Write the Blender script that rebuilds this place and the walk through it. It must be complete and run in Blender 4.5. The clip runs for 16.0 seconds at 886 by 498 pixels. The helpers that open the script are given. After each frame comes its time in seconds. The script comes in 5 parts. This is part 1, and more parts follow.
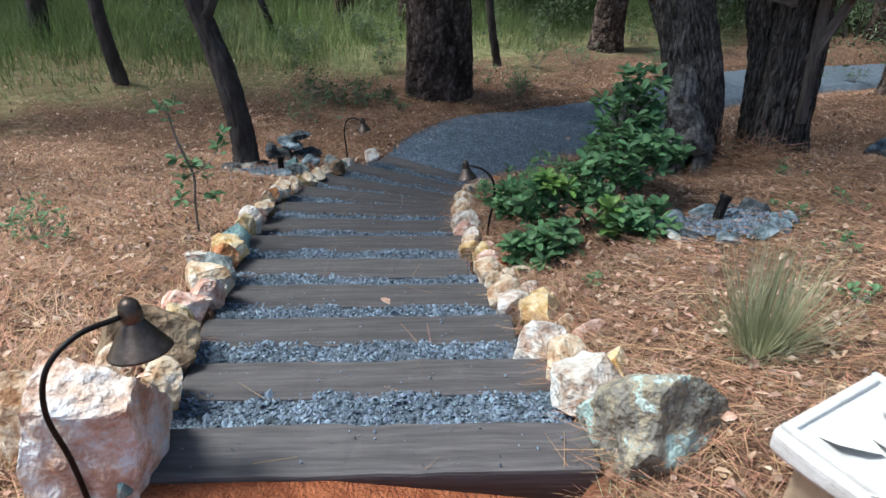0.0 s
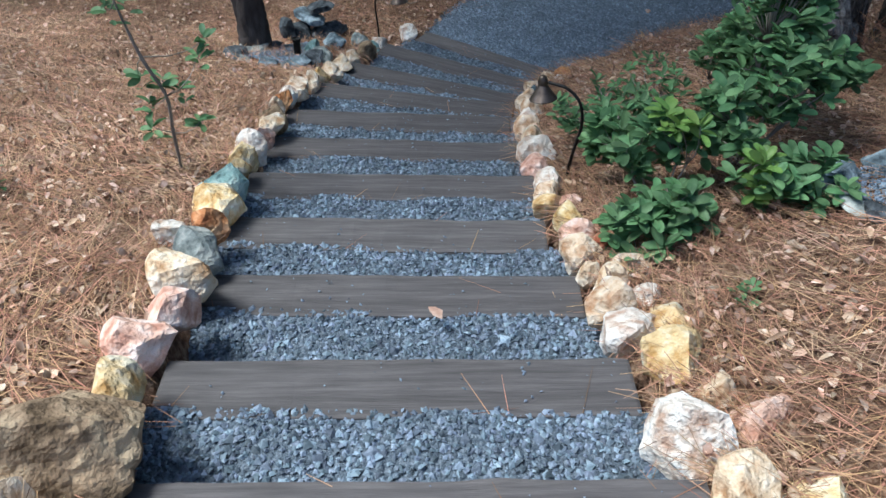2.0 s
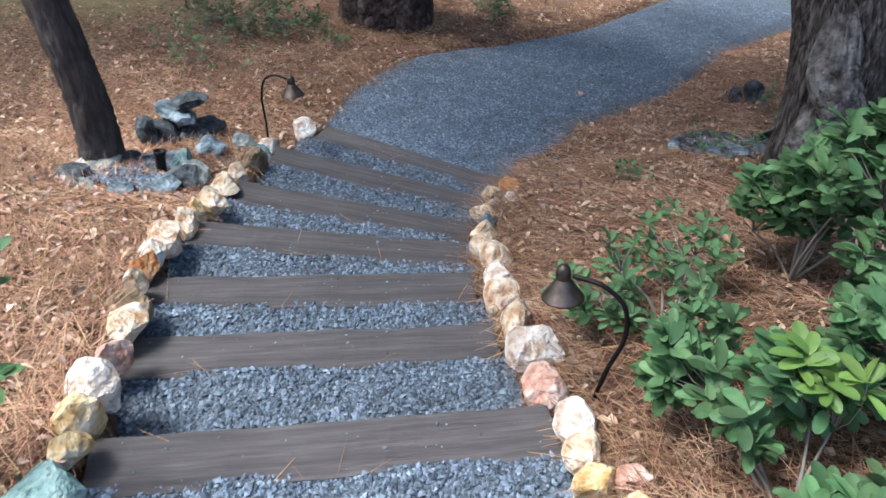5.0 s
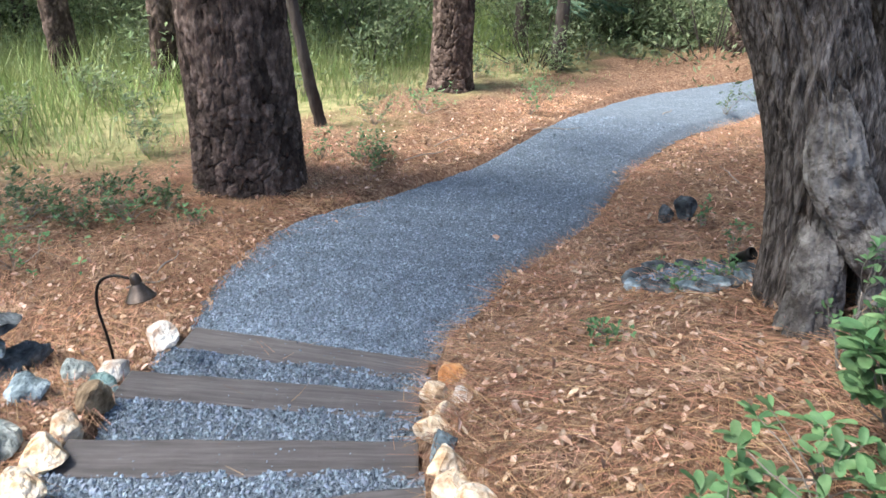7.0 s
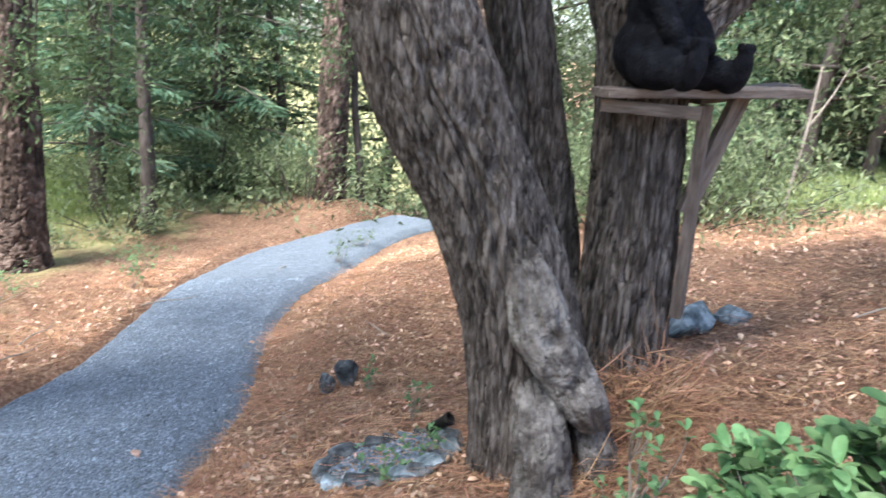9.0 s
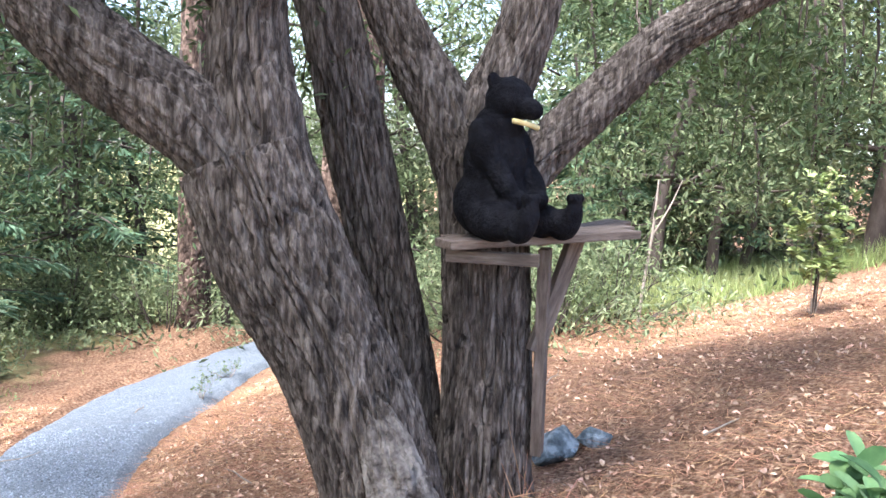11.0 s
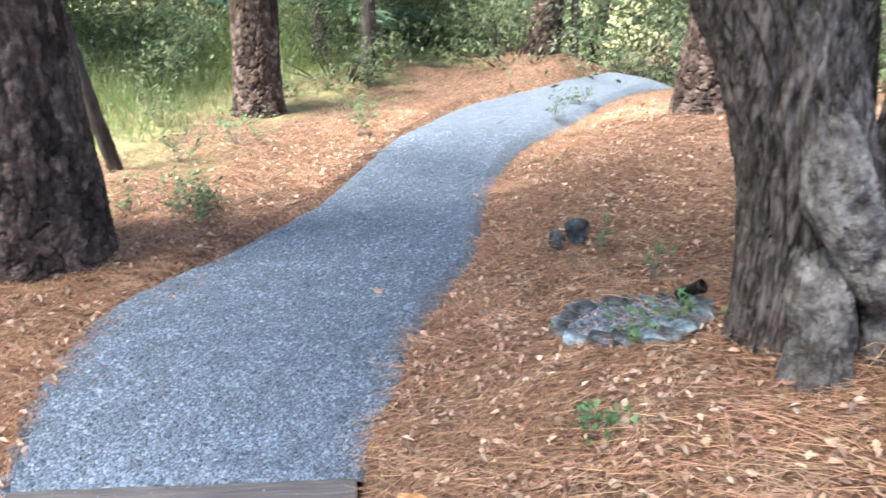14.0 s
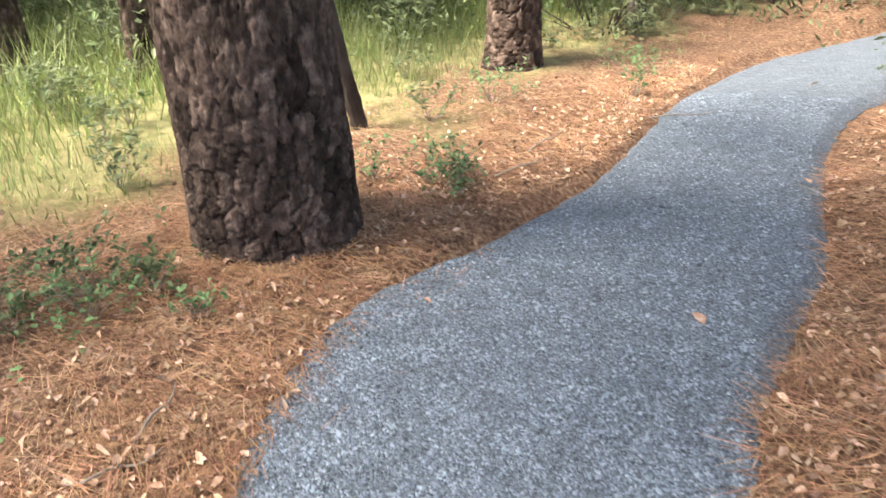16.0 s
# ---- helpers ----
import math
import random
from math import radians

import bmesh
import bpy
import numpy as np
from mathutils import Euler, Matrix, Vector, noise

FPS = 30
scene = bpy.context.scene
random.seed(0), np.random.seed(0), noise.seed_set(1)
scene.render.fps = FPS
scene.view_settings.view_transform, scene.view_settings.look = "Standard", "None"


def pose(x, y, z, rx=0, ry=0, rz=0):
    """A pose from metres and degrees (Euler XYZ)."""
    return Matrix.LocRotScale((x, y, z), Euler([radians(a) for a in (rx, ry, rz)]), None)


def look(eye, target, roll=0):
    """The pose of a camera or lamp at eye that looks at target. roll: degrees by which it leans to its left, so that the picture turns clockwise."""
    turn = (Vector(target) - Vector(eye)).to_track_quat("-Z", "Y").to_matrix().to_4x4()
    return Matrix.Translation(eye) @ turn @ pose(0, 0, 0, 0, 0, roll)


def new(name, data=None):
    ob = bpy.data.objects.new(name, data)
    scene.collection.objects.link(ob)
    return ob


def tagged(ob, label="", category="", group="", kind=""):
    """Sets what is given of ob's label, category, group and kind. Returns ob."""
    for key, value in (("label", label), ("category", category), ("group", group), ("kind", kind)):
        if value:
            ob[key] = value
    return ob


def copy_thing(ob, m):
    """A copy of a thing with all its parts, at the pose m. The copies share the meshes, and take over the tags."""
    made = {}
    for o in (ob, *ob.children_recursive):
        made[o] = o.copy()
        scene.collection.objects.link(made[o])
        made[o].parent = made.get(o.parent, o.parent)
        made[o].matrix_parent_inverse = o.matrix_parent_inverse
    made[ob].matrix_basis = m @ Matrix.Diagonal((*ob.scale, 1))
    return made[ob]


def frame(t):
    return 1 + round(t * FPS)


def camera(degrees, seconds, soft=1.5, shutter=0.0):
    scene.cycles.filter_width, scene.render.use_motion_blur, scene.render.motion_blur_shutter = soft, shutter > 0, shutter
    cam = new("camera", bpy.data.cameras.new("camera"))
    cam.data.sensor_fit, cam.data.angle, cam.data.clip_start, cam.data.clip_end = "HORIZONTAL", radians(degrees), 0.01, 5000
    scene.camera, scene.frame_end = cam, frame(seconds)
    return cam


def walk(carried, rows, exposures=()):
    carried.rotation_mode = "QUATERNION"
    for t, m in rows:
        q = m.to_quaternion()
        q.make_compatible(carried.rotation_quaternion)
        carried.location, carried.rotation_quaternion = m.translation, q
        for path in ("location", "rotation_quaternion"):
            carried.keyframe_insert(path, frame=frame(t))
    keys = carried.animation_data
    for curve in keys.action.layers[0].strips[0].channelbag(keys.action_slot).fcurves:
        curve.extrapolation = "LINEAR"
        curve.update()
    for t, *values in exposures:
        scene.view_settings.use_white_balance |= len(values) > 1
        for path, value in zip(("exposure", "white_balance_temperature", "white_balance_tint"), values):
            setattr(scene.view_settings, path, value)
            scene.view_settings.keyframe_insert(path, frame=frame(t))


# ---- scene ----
cam = camera(60.1, 16.0, shutter=0.22)
PATH = [
    (0, (0.357, 0.475, 1.892), (0.25, 2.193, 0.874), 2.2),
    (0.5, (0.258, 0.815, 1.801), (0.153, 2.504, 0.736), 2.9),
    (1, (0.203, 1.138, 1.774), (0.099, 2.774, 0.629), 1.4),
    (1.5, (0.214, 1.451, 1.711), (0.024, 3.017, 0.481), 1.6),
    (2, (0.112, 1.687, 1.652), (-0.041, 3.169, 0.318), 1.9),
    (2.5, (0.044, 1.918, 1.637), (-0.017, 3.365, 0.257), 2.3),
    (3, (0.059, 2.213, 1.583), (-0.059, 3.648, 0.194), 1.5),
    (3.5, (-0.007, 2.434, 1.521), (-0.129, 3.903, 0.17), 2.3),
    (4, (-0.165, 2.658, 1.481), (-0.261, 4.207, 0.219), 2.2),
    (4.2, (-0.197, 2.731, 1.464), (-0.252, 4.286, 0.208), 3.5),
    (6.3, (-0.382, 3.699, 0.996), (0.045, 5.365, -0.023), 3.2),
    (6.5, (-0.361, 3.824, 0.941), (0.084, 5.534, 0.005), 2.6),
    (7, (-0.342, 4.095, 0.92), (0.124, 5.817, 0.016), 2.2),
    (7.5, (-0.449, 4.361, 0.854), (0.229, 6.064, 0.055), 3.5),
    (8, (-0.485, 4.572, 0.821), (0.298, 6.218, -0.001), 4.1),
    (8.5, (-0.417, 4.769, 0.794), (0.646, 6.328, 0.128), 3.6),
    (9, (-0.387, 4.822, 0.867), (1.021, 6.153, 0.372), 4.4),
    (9.5, (-0.391, 4.836, 0.906), (1.231, 5.945, 0.533), 5.2),
    (9.7, (-0.411, 4.837, 0.928), (1.275, 5.877, 0.655), 5.8),
    (11.8, (-0.193, 4.699, 1.106), (1.423, 5.856, 0.881), 1.6),
    (12, (-0.186, 4.682, 1.094), (1.468, 5.769, 0.805), 2.3),
    (12.5, (-0.239, 4.715, 0.995), (1.419, 5.723, 0.511), 4.1),
    (13, (-0.343, 4.802, 0.915), (1.2, 5.903, 0.277), 5.2),
    (13.5, (-0.47, 4.931, 0.86), (0.791, 6.313, 0.154), 3.7),
    (13.7, (-0.501, 4.972, 0.841), (0.657, 6.413, 0.076), 3.3),
    (14, (-0.535, 5.086, 0.768), (0.438, 6.607, -0.092), 2.9),
    (14.5, (-0.464, 5.325, 0.647), (0.339, 6.918, -0.257), 1.7),
    (15, (-0.44, 5.57, 0.602), (0.192, 7.158, -0.437), 3.5),
    (15.5, (-0.507, 5.917, 0.503), (0.082, 7.528, -0.526), 2.5),
    (16, (-0.464, 6.25, 0.438), (-0.005, 7.939, -0.53), -0.8),
]
walk(cam, [(t, look(eye, target, roll)) for t, eye, target, roll in PATH],
     exposures=[(0, 0.18, 5750, 4), (2, 0.3, 5600, 4), (4, 0.57, 5750, 8), (6.5, 1.52, 6150, 10), (8, 1.8, 6400, 10), (9, 1.95, 6150, 11), (9.7, 2.12, 6150, 13), (12, 2.2, 6350, 17), (13, 2.15, 6000, 14), (14.2, 2.12, 6400, 11), (15, 1.93, 7200, 13), (16, 1.95, 7400, 13)])

# ---- light ----
SUN_UP, SUN_ROUND = 60.0, 272.0
world = bpy.data.worlds.new("world")
scene.world = world
world.use_nodes = True
wn = world.node_tree
sky = wn.nodes.new("ShaderNodeTexSky")
sky.sky_type, sky.sun_disc = "NISHITA", False
sky.sun_elevation, sky.sun_rotation = radians(SUN_UP), radians(SUN_ROUND)
sky.air_density, sky.dust_density, sky.ozone_density = 1.0, 2.5, 1.0
wn.nodes["Background"].inputs["Strength"].default_value = 0.15
wn.links.new(sky.outputs[0], wn.nodes["Background"].inputs["Color"])
sun = new("sun", bpy.data.lights.new("sun", "SUN"))
sun.data.energy, sun.data.angle, sun.data.color = 5.0, radians(20), (1.0, 0.96, 0.9)
to_sun = Vector((math.sin(radians(SUN_ROUND)) * math.cos(radians(SUN_UP)), math.cos(radians(SUN_ROUND)) * math.cos(radians(SUN_UP)), math.sin(radians(SUN_UP))))
sun.matrix_world = Matrix.Translation((0, 0, 30)) @ to_sun.to_track_quat("Z", "Y").to_matrix().to_4x4()

rng = np.random.default_rng(7)


# ---- materials ----
def surface(name, colours, scale=6.0, stretch=(1, 1, 1), rough=0.85, bump=0.4, grain=60.0, metal=0.0, vary=0.0, island=False, through_light=0.0, depth=0.01, patch=0.25, detail=8.0, tone=0.0, gloss=0.3, span=0.2):
    """A noise-coloured surface: broad patches, grain, relief; vary: lightness and hue differ from piece to piece."""
    m = bpy.data.materials.new(name)
    m.use_nodes = True
    t = m.node_tree
    n, ln = t.nodes, t.links
    bsdf = n["Principled BSDF"]
    co = n.new("ShaderNodeTexCoord")
    mp = n.new("ShaderNodeMapping")
    mp.inputs["Scale"].default_value = stretch
    ln.new(co.outputs["Object"], mp.inputs[0])
    tex = n.new("ShaderNodeTexNoise")
    tex.inputs["Scale"].default_value, tex.inputs["Detail"].default_value, tex.inputs["Roughness"].default_value = scale, detail, 0.62
    ln.new(mp.outputs[0], tex.inputs["Vector"])
    ramp = n.new("ShaderNodeValToRGB")
    el = ramp.color_ramp.elements
    while len(el) < len(colours):
        el.new(0.5)
    for i, c in enumerate(colours):
        el[i].position = 0.5 - span + 2 * span * i / max(1, len(colours) - 1)
        el[i].color = (*c, 1)
    ln.new(tex.outputs[0], ramp.inputs[0])
    big = n.new("ShaderNodeTexNoise")
    big.inputs["Scale"].default_value, big.inputs["Detail"].default_value = scale * 0.17, 3.0
    ln.new(mp.outputs[0], big.inputs["Vector"])
    lift = n.new("ShaderNodeMapRange")
    lift.inputs["From Min"].default_value, lift.inputs["From Max"].default_value = 0.3, 0.7
    lift.inputs["To Min"].default_value, lift.inputs["To Max"].default_value = 1 - patch, 1 + patch
    ln.new(big.outputs[0], lift.inputs[0])
    hsv = n.new("ShaderNodeHueSaturation")
    ln.new(ramp.outputs[0], hsv.inputs["Color"])
    value = lift.outputs[0]
    if tone:
        at = n.new("ShaderNodeAttribute")
        at.attribute_name = "tone"
        tr_ = n.new("ShaderNodeMapRange")
        tr_.inputs["To Min"].default_value, tr_.inputs["To Max"].default_value = 1 - tone, 1 + tone
        ln.new(at.outputs["Fac"], tr_.inputs[0])
        tm = n.new("ShaderNodeMath")
        tm.operation = "MULTIPLY"
        ln.new(value, tm.inputs[0])
        ln.new(tr_.outputs[0], tm.inputs[1])
        value = tm.outputs[0]
    if vary:
        src = n.new("ShaderNodeNewGeometry").outputs["Random Per Island"] if island else n.new("ShaderNodeObjectInfo").outputs["Random"]
        mr = n.new("ShaderNodeMapRange")
        mr.inputs["To Min"].default_value, mr.inputs["To Max"].default_value = 1 - vary, 1 + vary
        ln.new(src, mr.inputs[0])
        mul = n.new("ShaderNodeMath")
        mul.operation = "MULTIPLY"
        ln.new(value, mul.inputs[0])
        ln.new(mr.outputs[0], mul.inputs[1])
        value = mul.outputs[0]
        hm = n.new("ShaderNodeMath")
        hm.operation = "MULTIPLY_ADD"
        hm.inputs[1].default_value, hm.inputs[2].default_value = 7.31, 0.0
        ln.new(src, hm.inputs[0])
        fr = n.new("ShaderNodeMath")
        fr.operation = "FRACT"
        ln.new(hm.outputs[0], fr.inputs[0])
        hr = n.new("ShaderNodeMapRange")
        hr.inputs["To Min"].default_value, hr.inputs["To Max"].default_value = 0.5 - 0.035 * vary, 0.5 + 0.035 * vary
        ln.new(fr.outputs[0], hr.inputs[0])
        ln.new(hr.outputs[0], hsv.inputs["Hue"])
    ln.new(value, hsv.inputs["Value"])
    ln.new(hsv.outputs[0], bsdf.inputs["Base Color"])
    bsdf.inputs["Roughness"].default_value, bsdf.inputs["Metallic"].default_value = rough, metal
    bsdf.inputs["Specular IOR Level"].default_value = gloss
    if bump:
        fine = n.new("ShaderNodeTexNoise")
        fine.inputs["Scale"].default_value, fine.inputs["Detail"].default_value = grain, 6.0
        ln.new(mp.outputs[0], fine.inputs["Vector"])
        b = n.new("ShaderNodeBump")
        b.inputs["Strength"].default_value, b.inputs["Distance"].default_value = bump, depth
        ln.new(fine.outputs[0], b.inputs["Height"])
        ln.new(b.outputs[0], bsdf.inputs["Normal"])
    if through_light:
        tr = n.new("ShaderNodeBsdfTranslucent")
        ln.new(hsv.outputs[0], tr.inputs["Color"])
        mix = n.new("ShaderNodeMixShader")
        mix.inputs[0].default_value = through_light
        ln.new(bsdf.outputs[0], mix.inputs[1])
        ln.new(tr.outputs[0], mix.inputs[2])
        ln.new(mix.outputs[0], n["Material Output"].inputs["Surface"])
    return m


M = {}
M["timber"] = surface("weathered_timber", [(0.058, 0.052, 0.05), (0.1, 0.09, 0.087), (0.158, 0.143, 0.137)], 9, (0.5, 8, 8), 0.7, 0.6, 30, vary=0.15, depth=0.005, span=0.28)
M["gravel"] = surface("blue_gravel_bed", [(0.05, 0.064, 0.08), (0.125, 0.157, 0.19), (0.29, 0.335, 0.38)], 70, rough=0.8, bump=1.0, grain=110, depth=0.02, patch=0.12)
M["chip"] = surface("blue_stone_chip", [(0.1, 0.13, 0.165), (0.155, 0.195, 0.24), (0.23, 0.275, 0.32)], 40, rough=0.7, bump=0.2, vary=0.62, island=True)
M["needle"] = surface("fallen_pine_needle", [(0.24, 0.125, 0.068), (0.36, 0.2, 0.115), (0.46, 0.31, 0.2)], 5, rough=0.8, bump=0, vary=0.65, island=True)
M["dry_leaf"] = surface("dry_leaf", [(0.26, 0.14, 0.085), (0.42, 0.28, 0.19), (0.6, 0.48, 0.38)], 25, rough=0.7, bump=0.2, vary=0.5, island=True)
M["pine_bark"] = surface("pine_bark", [(0.035, 0.026, 0.022), (0.088, 0.063, 0.052), (0.21, 0.16, 0.132)], 18, (1, 1, 0.7), 0.9, 1.0, 60, depth=0.012, tone=0.6, gloss=0.15)
M["oak_bark"] = surface("oak_bark", [(0.034, 0.028, 0.024), (0.1, 0.085, 0.074), (0.2, 0.178, 0.16)], 26, (1.8, 1.8, 0.32), 0.92, 1.0, 55, depth=0.02, patch=0.3, span=0.13, tone=0.1, gloss=0.15)
M["worn_bark"] = surface("worn_grey_bark", [(0.075, 0.066, 0.06), (0.155, 0.142, 0.13), (0.25, 0.235, 0.215)], 14, rough=0.9, bump=1.0, grain=60, depth=0.02, patch=0.35, gloss=0.15, span=0.14)
M["dark_bark"] = surface("dark_thin_bark", [(0.035, 0.028, 0.024), (0.07, 0.057, 0.05), (0.11, 0.095, 0.085)], 10, (1, 1, 0.4), 0.9, 0.8, 50)
M["grey_wood"] = surface("grey_twig", [(0.2, 0.17, 0.14), (0.32, 0.29, 0.25)], 8, rough=0.9, bump=0.3)
M["pale_bark"] = surface("pale_bark", [(0.4, 0.38, 0.33), (0.62, 0.6, 0.54)], 8, rough=0.9, bump=0.3)
M["leaf"] = surface("bush_leaf", [(0.07, 0.15, 0.06), (0.115, 0.22, 0.09), (0.18, 0.3, 0.135)], 12, rough=0.55, bump=0.1, vary=0.4, island=True, through_light=0.25)
M["leaf_young"] = surface("young_leaf", [(0.13, 0.25, 0.06), (0.24, 0.36, 0.09)], 12, rough=0.45, bump=0.1, vary=0.3, island=True, through_light=0.3)
M["oak_leaf"] = surface("oak_foliage", [(0.05, 0.085, 0.035), (0.085, 0.13, 0.055), (0.13, 0.18, 0.085)], 3, rough=0.5, bump=0, vary=0.5, island=True, through_light=0.3)
M["wood_leaf"] = surface("woodland_foliage", [(0.1, 0.145, 0.07), (0.17, 0.22, 0.115), (0.275, 0.325, 0.195)], 1.2, rough=0.55, bump=0, vary=0.55, island=True, through_light=0.5)
M["fir_leaf"] = surface("fir_foliage", [(0.06, 0.125, 0.08), (0.105, 0.19, 0.115), (0.17, 0.26, 0.165)], 1.5, rough=0.6, bump=0, vary=0.4, island=True, through_light=0.4)
M["grass"] = surface("tall_grass", [(0.13, 0.2, 0.065), (0.24, 0.31, 0.12), (0.42, 0.43, 0.24)], 0.9, rough=0.6, bump=0, vary=0.45, island=True, through_light=0.3)
M["tuft"] = surface("bunch_grass", [(0.3, 0.34, 0.17), (0.46, 0.47, 0.29), (0.66, 0.62, 0.45)], 4, rough=0.6, bump=0, vary=0.4, island=True, through_light=0.5)
M["bronze"] = surface("bronze_lamp_metal", [(0.06, 0.045, 0.035), (0.11, 0.085, 0.068), (0.16, 0.13, 0.11)], 25, rough=0.42, bump=0.1, metal=0.85)
M["black_metal"] = surface("black_lamp_metal", [(0.012, 0.011, 0.01), (0.03, 0.027, 0.025)], 20, rough=0.5, bump=0.1, metal=0.6)
M["bear"] = surface("black_bear_fur", [(0.003, 0.003, 0.004), (0.006, 0.0065, 0.009), (0.014, 0.015, 0.019)], 22, rough=0.85, gloss=0.1, bump=0.9, grain=70, depth=0.012)
M["yellow"] = surface("pale_yellow_wood", [(0.6, 0.5, 0.2), (0.8, 0.72, 0.4)], 12, rough=0.6, bump=0.1)
M["plank"] = surface("weathered_plank", [(0.08, 0.062, 0.05), (0.15, 0.12, 0.1), (0.22, 0.185, 0.16)], 8, (8, 1, 8), 0.85, 0.6, 30)
M["brace"] = surface("weathered_brace", [(0.09, 0.07, 0.055), (0.16, 0.13, 0.105), (0.22, 0.185, 0.16)], 8, (8, 8, 1), 0.85, 0.6, 30)
M["concrete"] = surface("cast_white_stone", [(0.48, 0.46, 0.42), (0.6, 0.585, 0.55), (0.7, 0.69, 0.66)], 14, rough=0.85, bump=0.5, grain=80, depth=0.004, patch=0.1)
M["sandstone"] = surface("tan_cast_stone", [(0.4, 0.3, 0.19), (0.52, 0.4, 0.27)], 14, rough=0.85, bump=0.4, patch=0.1)
ROCKS = {
    "c": [(0.46, 0.26, 0.13), (0.74, 0.58, 0.4), (0.85, 0.78, 0.66)],
    "w": [(0.5, 0.34, 0.24), (0.76, 0.68, 0.58), (0.85, 0.82, 0.76)],
    "y": [(0.52, 0.3, 0.1), (0.76, 0.57, 0.3), (0.85, 0.76, 0.57)],
    "o": [(0.38, 0.14, 0.05), (0.6, 0.27, 0.1), (0.72, 0.43, 0.22)],
    "p": [(0.5, 0.25, 0.17), (0.72, 0.47, 0.36), (0.84, 0.7, 0.62)],
    "q": [(0.5, 0.29, 0.19), (0.74, 0.58, 0.47), (0.82, 0.79, 0.75)],
    "r": [(0.36, 0.1, 0.05), (0.5, 0.17, 0.09), (0.6, 0.28, 0.17)],
    "t": [(0.14, 0.22, 0.2), (0.25, 0.38, 0.35), (0.45, 0.55, 0.5)],
    "g": [(0.14, 0.16, 0.15), (0.28, 0.31, 0.29), (0.5, 0.5, 0.44)],
    "b": [(0.12, 0.08, 0.045), (0.26, 0.18, 0.11), (0.4, 0.3, 0.19)],
    "s": [(0.07, 0.09, 0.1), (0.17, 0.22, 0.24), (0.36, 0.43, 0.46)],
    "d": [(0.03, 0.035, 0.04), (0.08, 0.09, 0.095), (0.17, 0.19, 0.2)],
    "l": [(0.12, 0.1, 0.075), (0.24, 0.22, 0.18), (0.2, 0.185, 0.15), (0.36, 0.3, 0.2), (0.3, 0.29, 0.24), (0.56, 0.68, 0.6)],
}
ROCK_WORD = {"c": "cream quartz", "w": "white quartz", "y": "yellow ochre", "o": "rusty orange", "p": "pink and white", "q": "pink and white quartz", "r": "dark red", "t": "pale green", "g": "grey-green", "b": "brown", "s": "blue-grey", "d": "dark slate", "l": "lichen-spotted grey"}
for k, cols in ROCKS.items():
    M["rock_" + k] = surface("rock_" + ROCK_WORD[k].replace(" ", "_"), cols, 11, rough=0.88, bump=1.0, grain=45, depth=0.02, vary=0.14, patch=0.3, span=0.12)


def patches(m, colour, scale, lo, hi):
    """Ragged patches of lichen over a stone."""
    n, ln = m.node_tree.nodes, m.node_tree.links
    base = n["Principled BSDF"].inputs["Base Color"]
    co, tx, rp, mx = n.new("ShaderNodeTexCoord"), n.new("ShaderNodeTexNoise"), n.new("ShaderNodeMapRange"), n.new("ShaderNodeMix")
    tx.inputs["Scale"].default_value, tx.inputs["Detail"].default_value, tx.inputs["Roughness"].default_value = scale, 9.0, 0.7
    rp.inputs["From Min"].default_value, rp.inputs["From Max"].default_value = lo, hi
    mx.data_type = "RGBA"
    ln.new(co.outputs["Object"], tx.inputs["Vector"])
    ln.new(tx.outputs[0], rp.inputs[0])
    ln.new(rp.outputs[0], mx.inputs[0])
    ln.new(base.links[0].from_socket, mx.inputs[6])
    mx.inputs[7].default_value = (*colour, 1)
    ln.new(mx.outputs[2], base)


patches(M["rock_l"], (0.5, 0.64, 0.57), 5.0, 0.54, 0.58)
patches(M["rock_q"], (0.56, 0.27, 0.14), 4.5, 0.55, 0.68)
patches(M["rock_c"], (0.62, 0.33, 0.12), 9.0, 0.55, 0.7)
patches(M["worn_bark"], (0.07, 0.06, 0.052), 9.0, 0.54, 0.62)


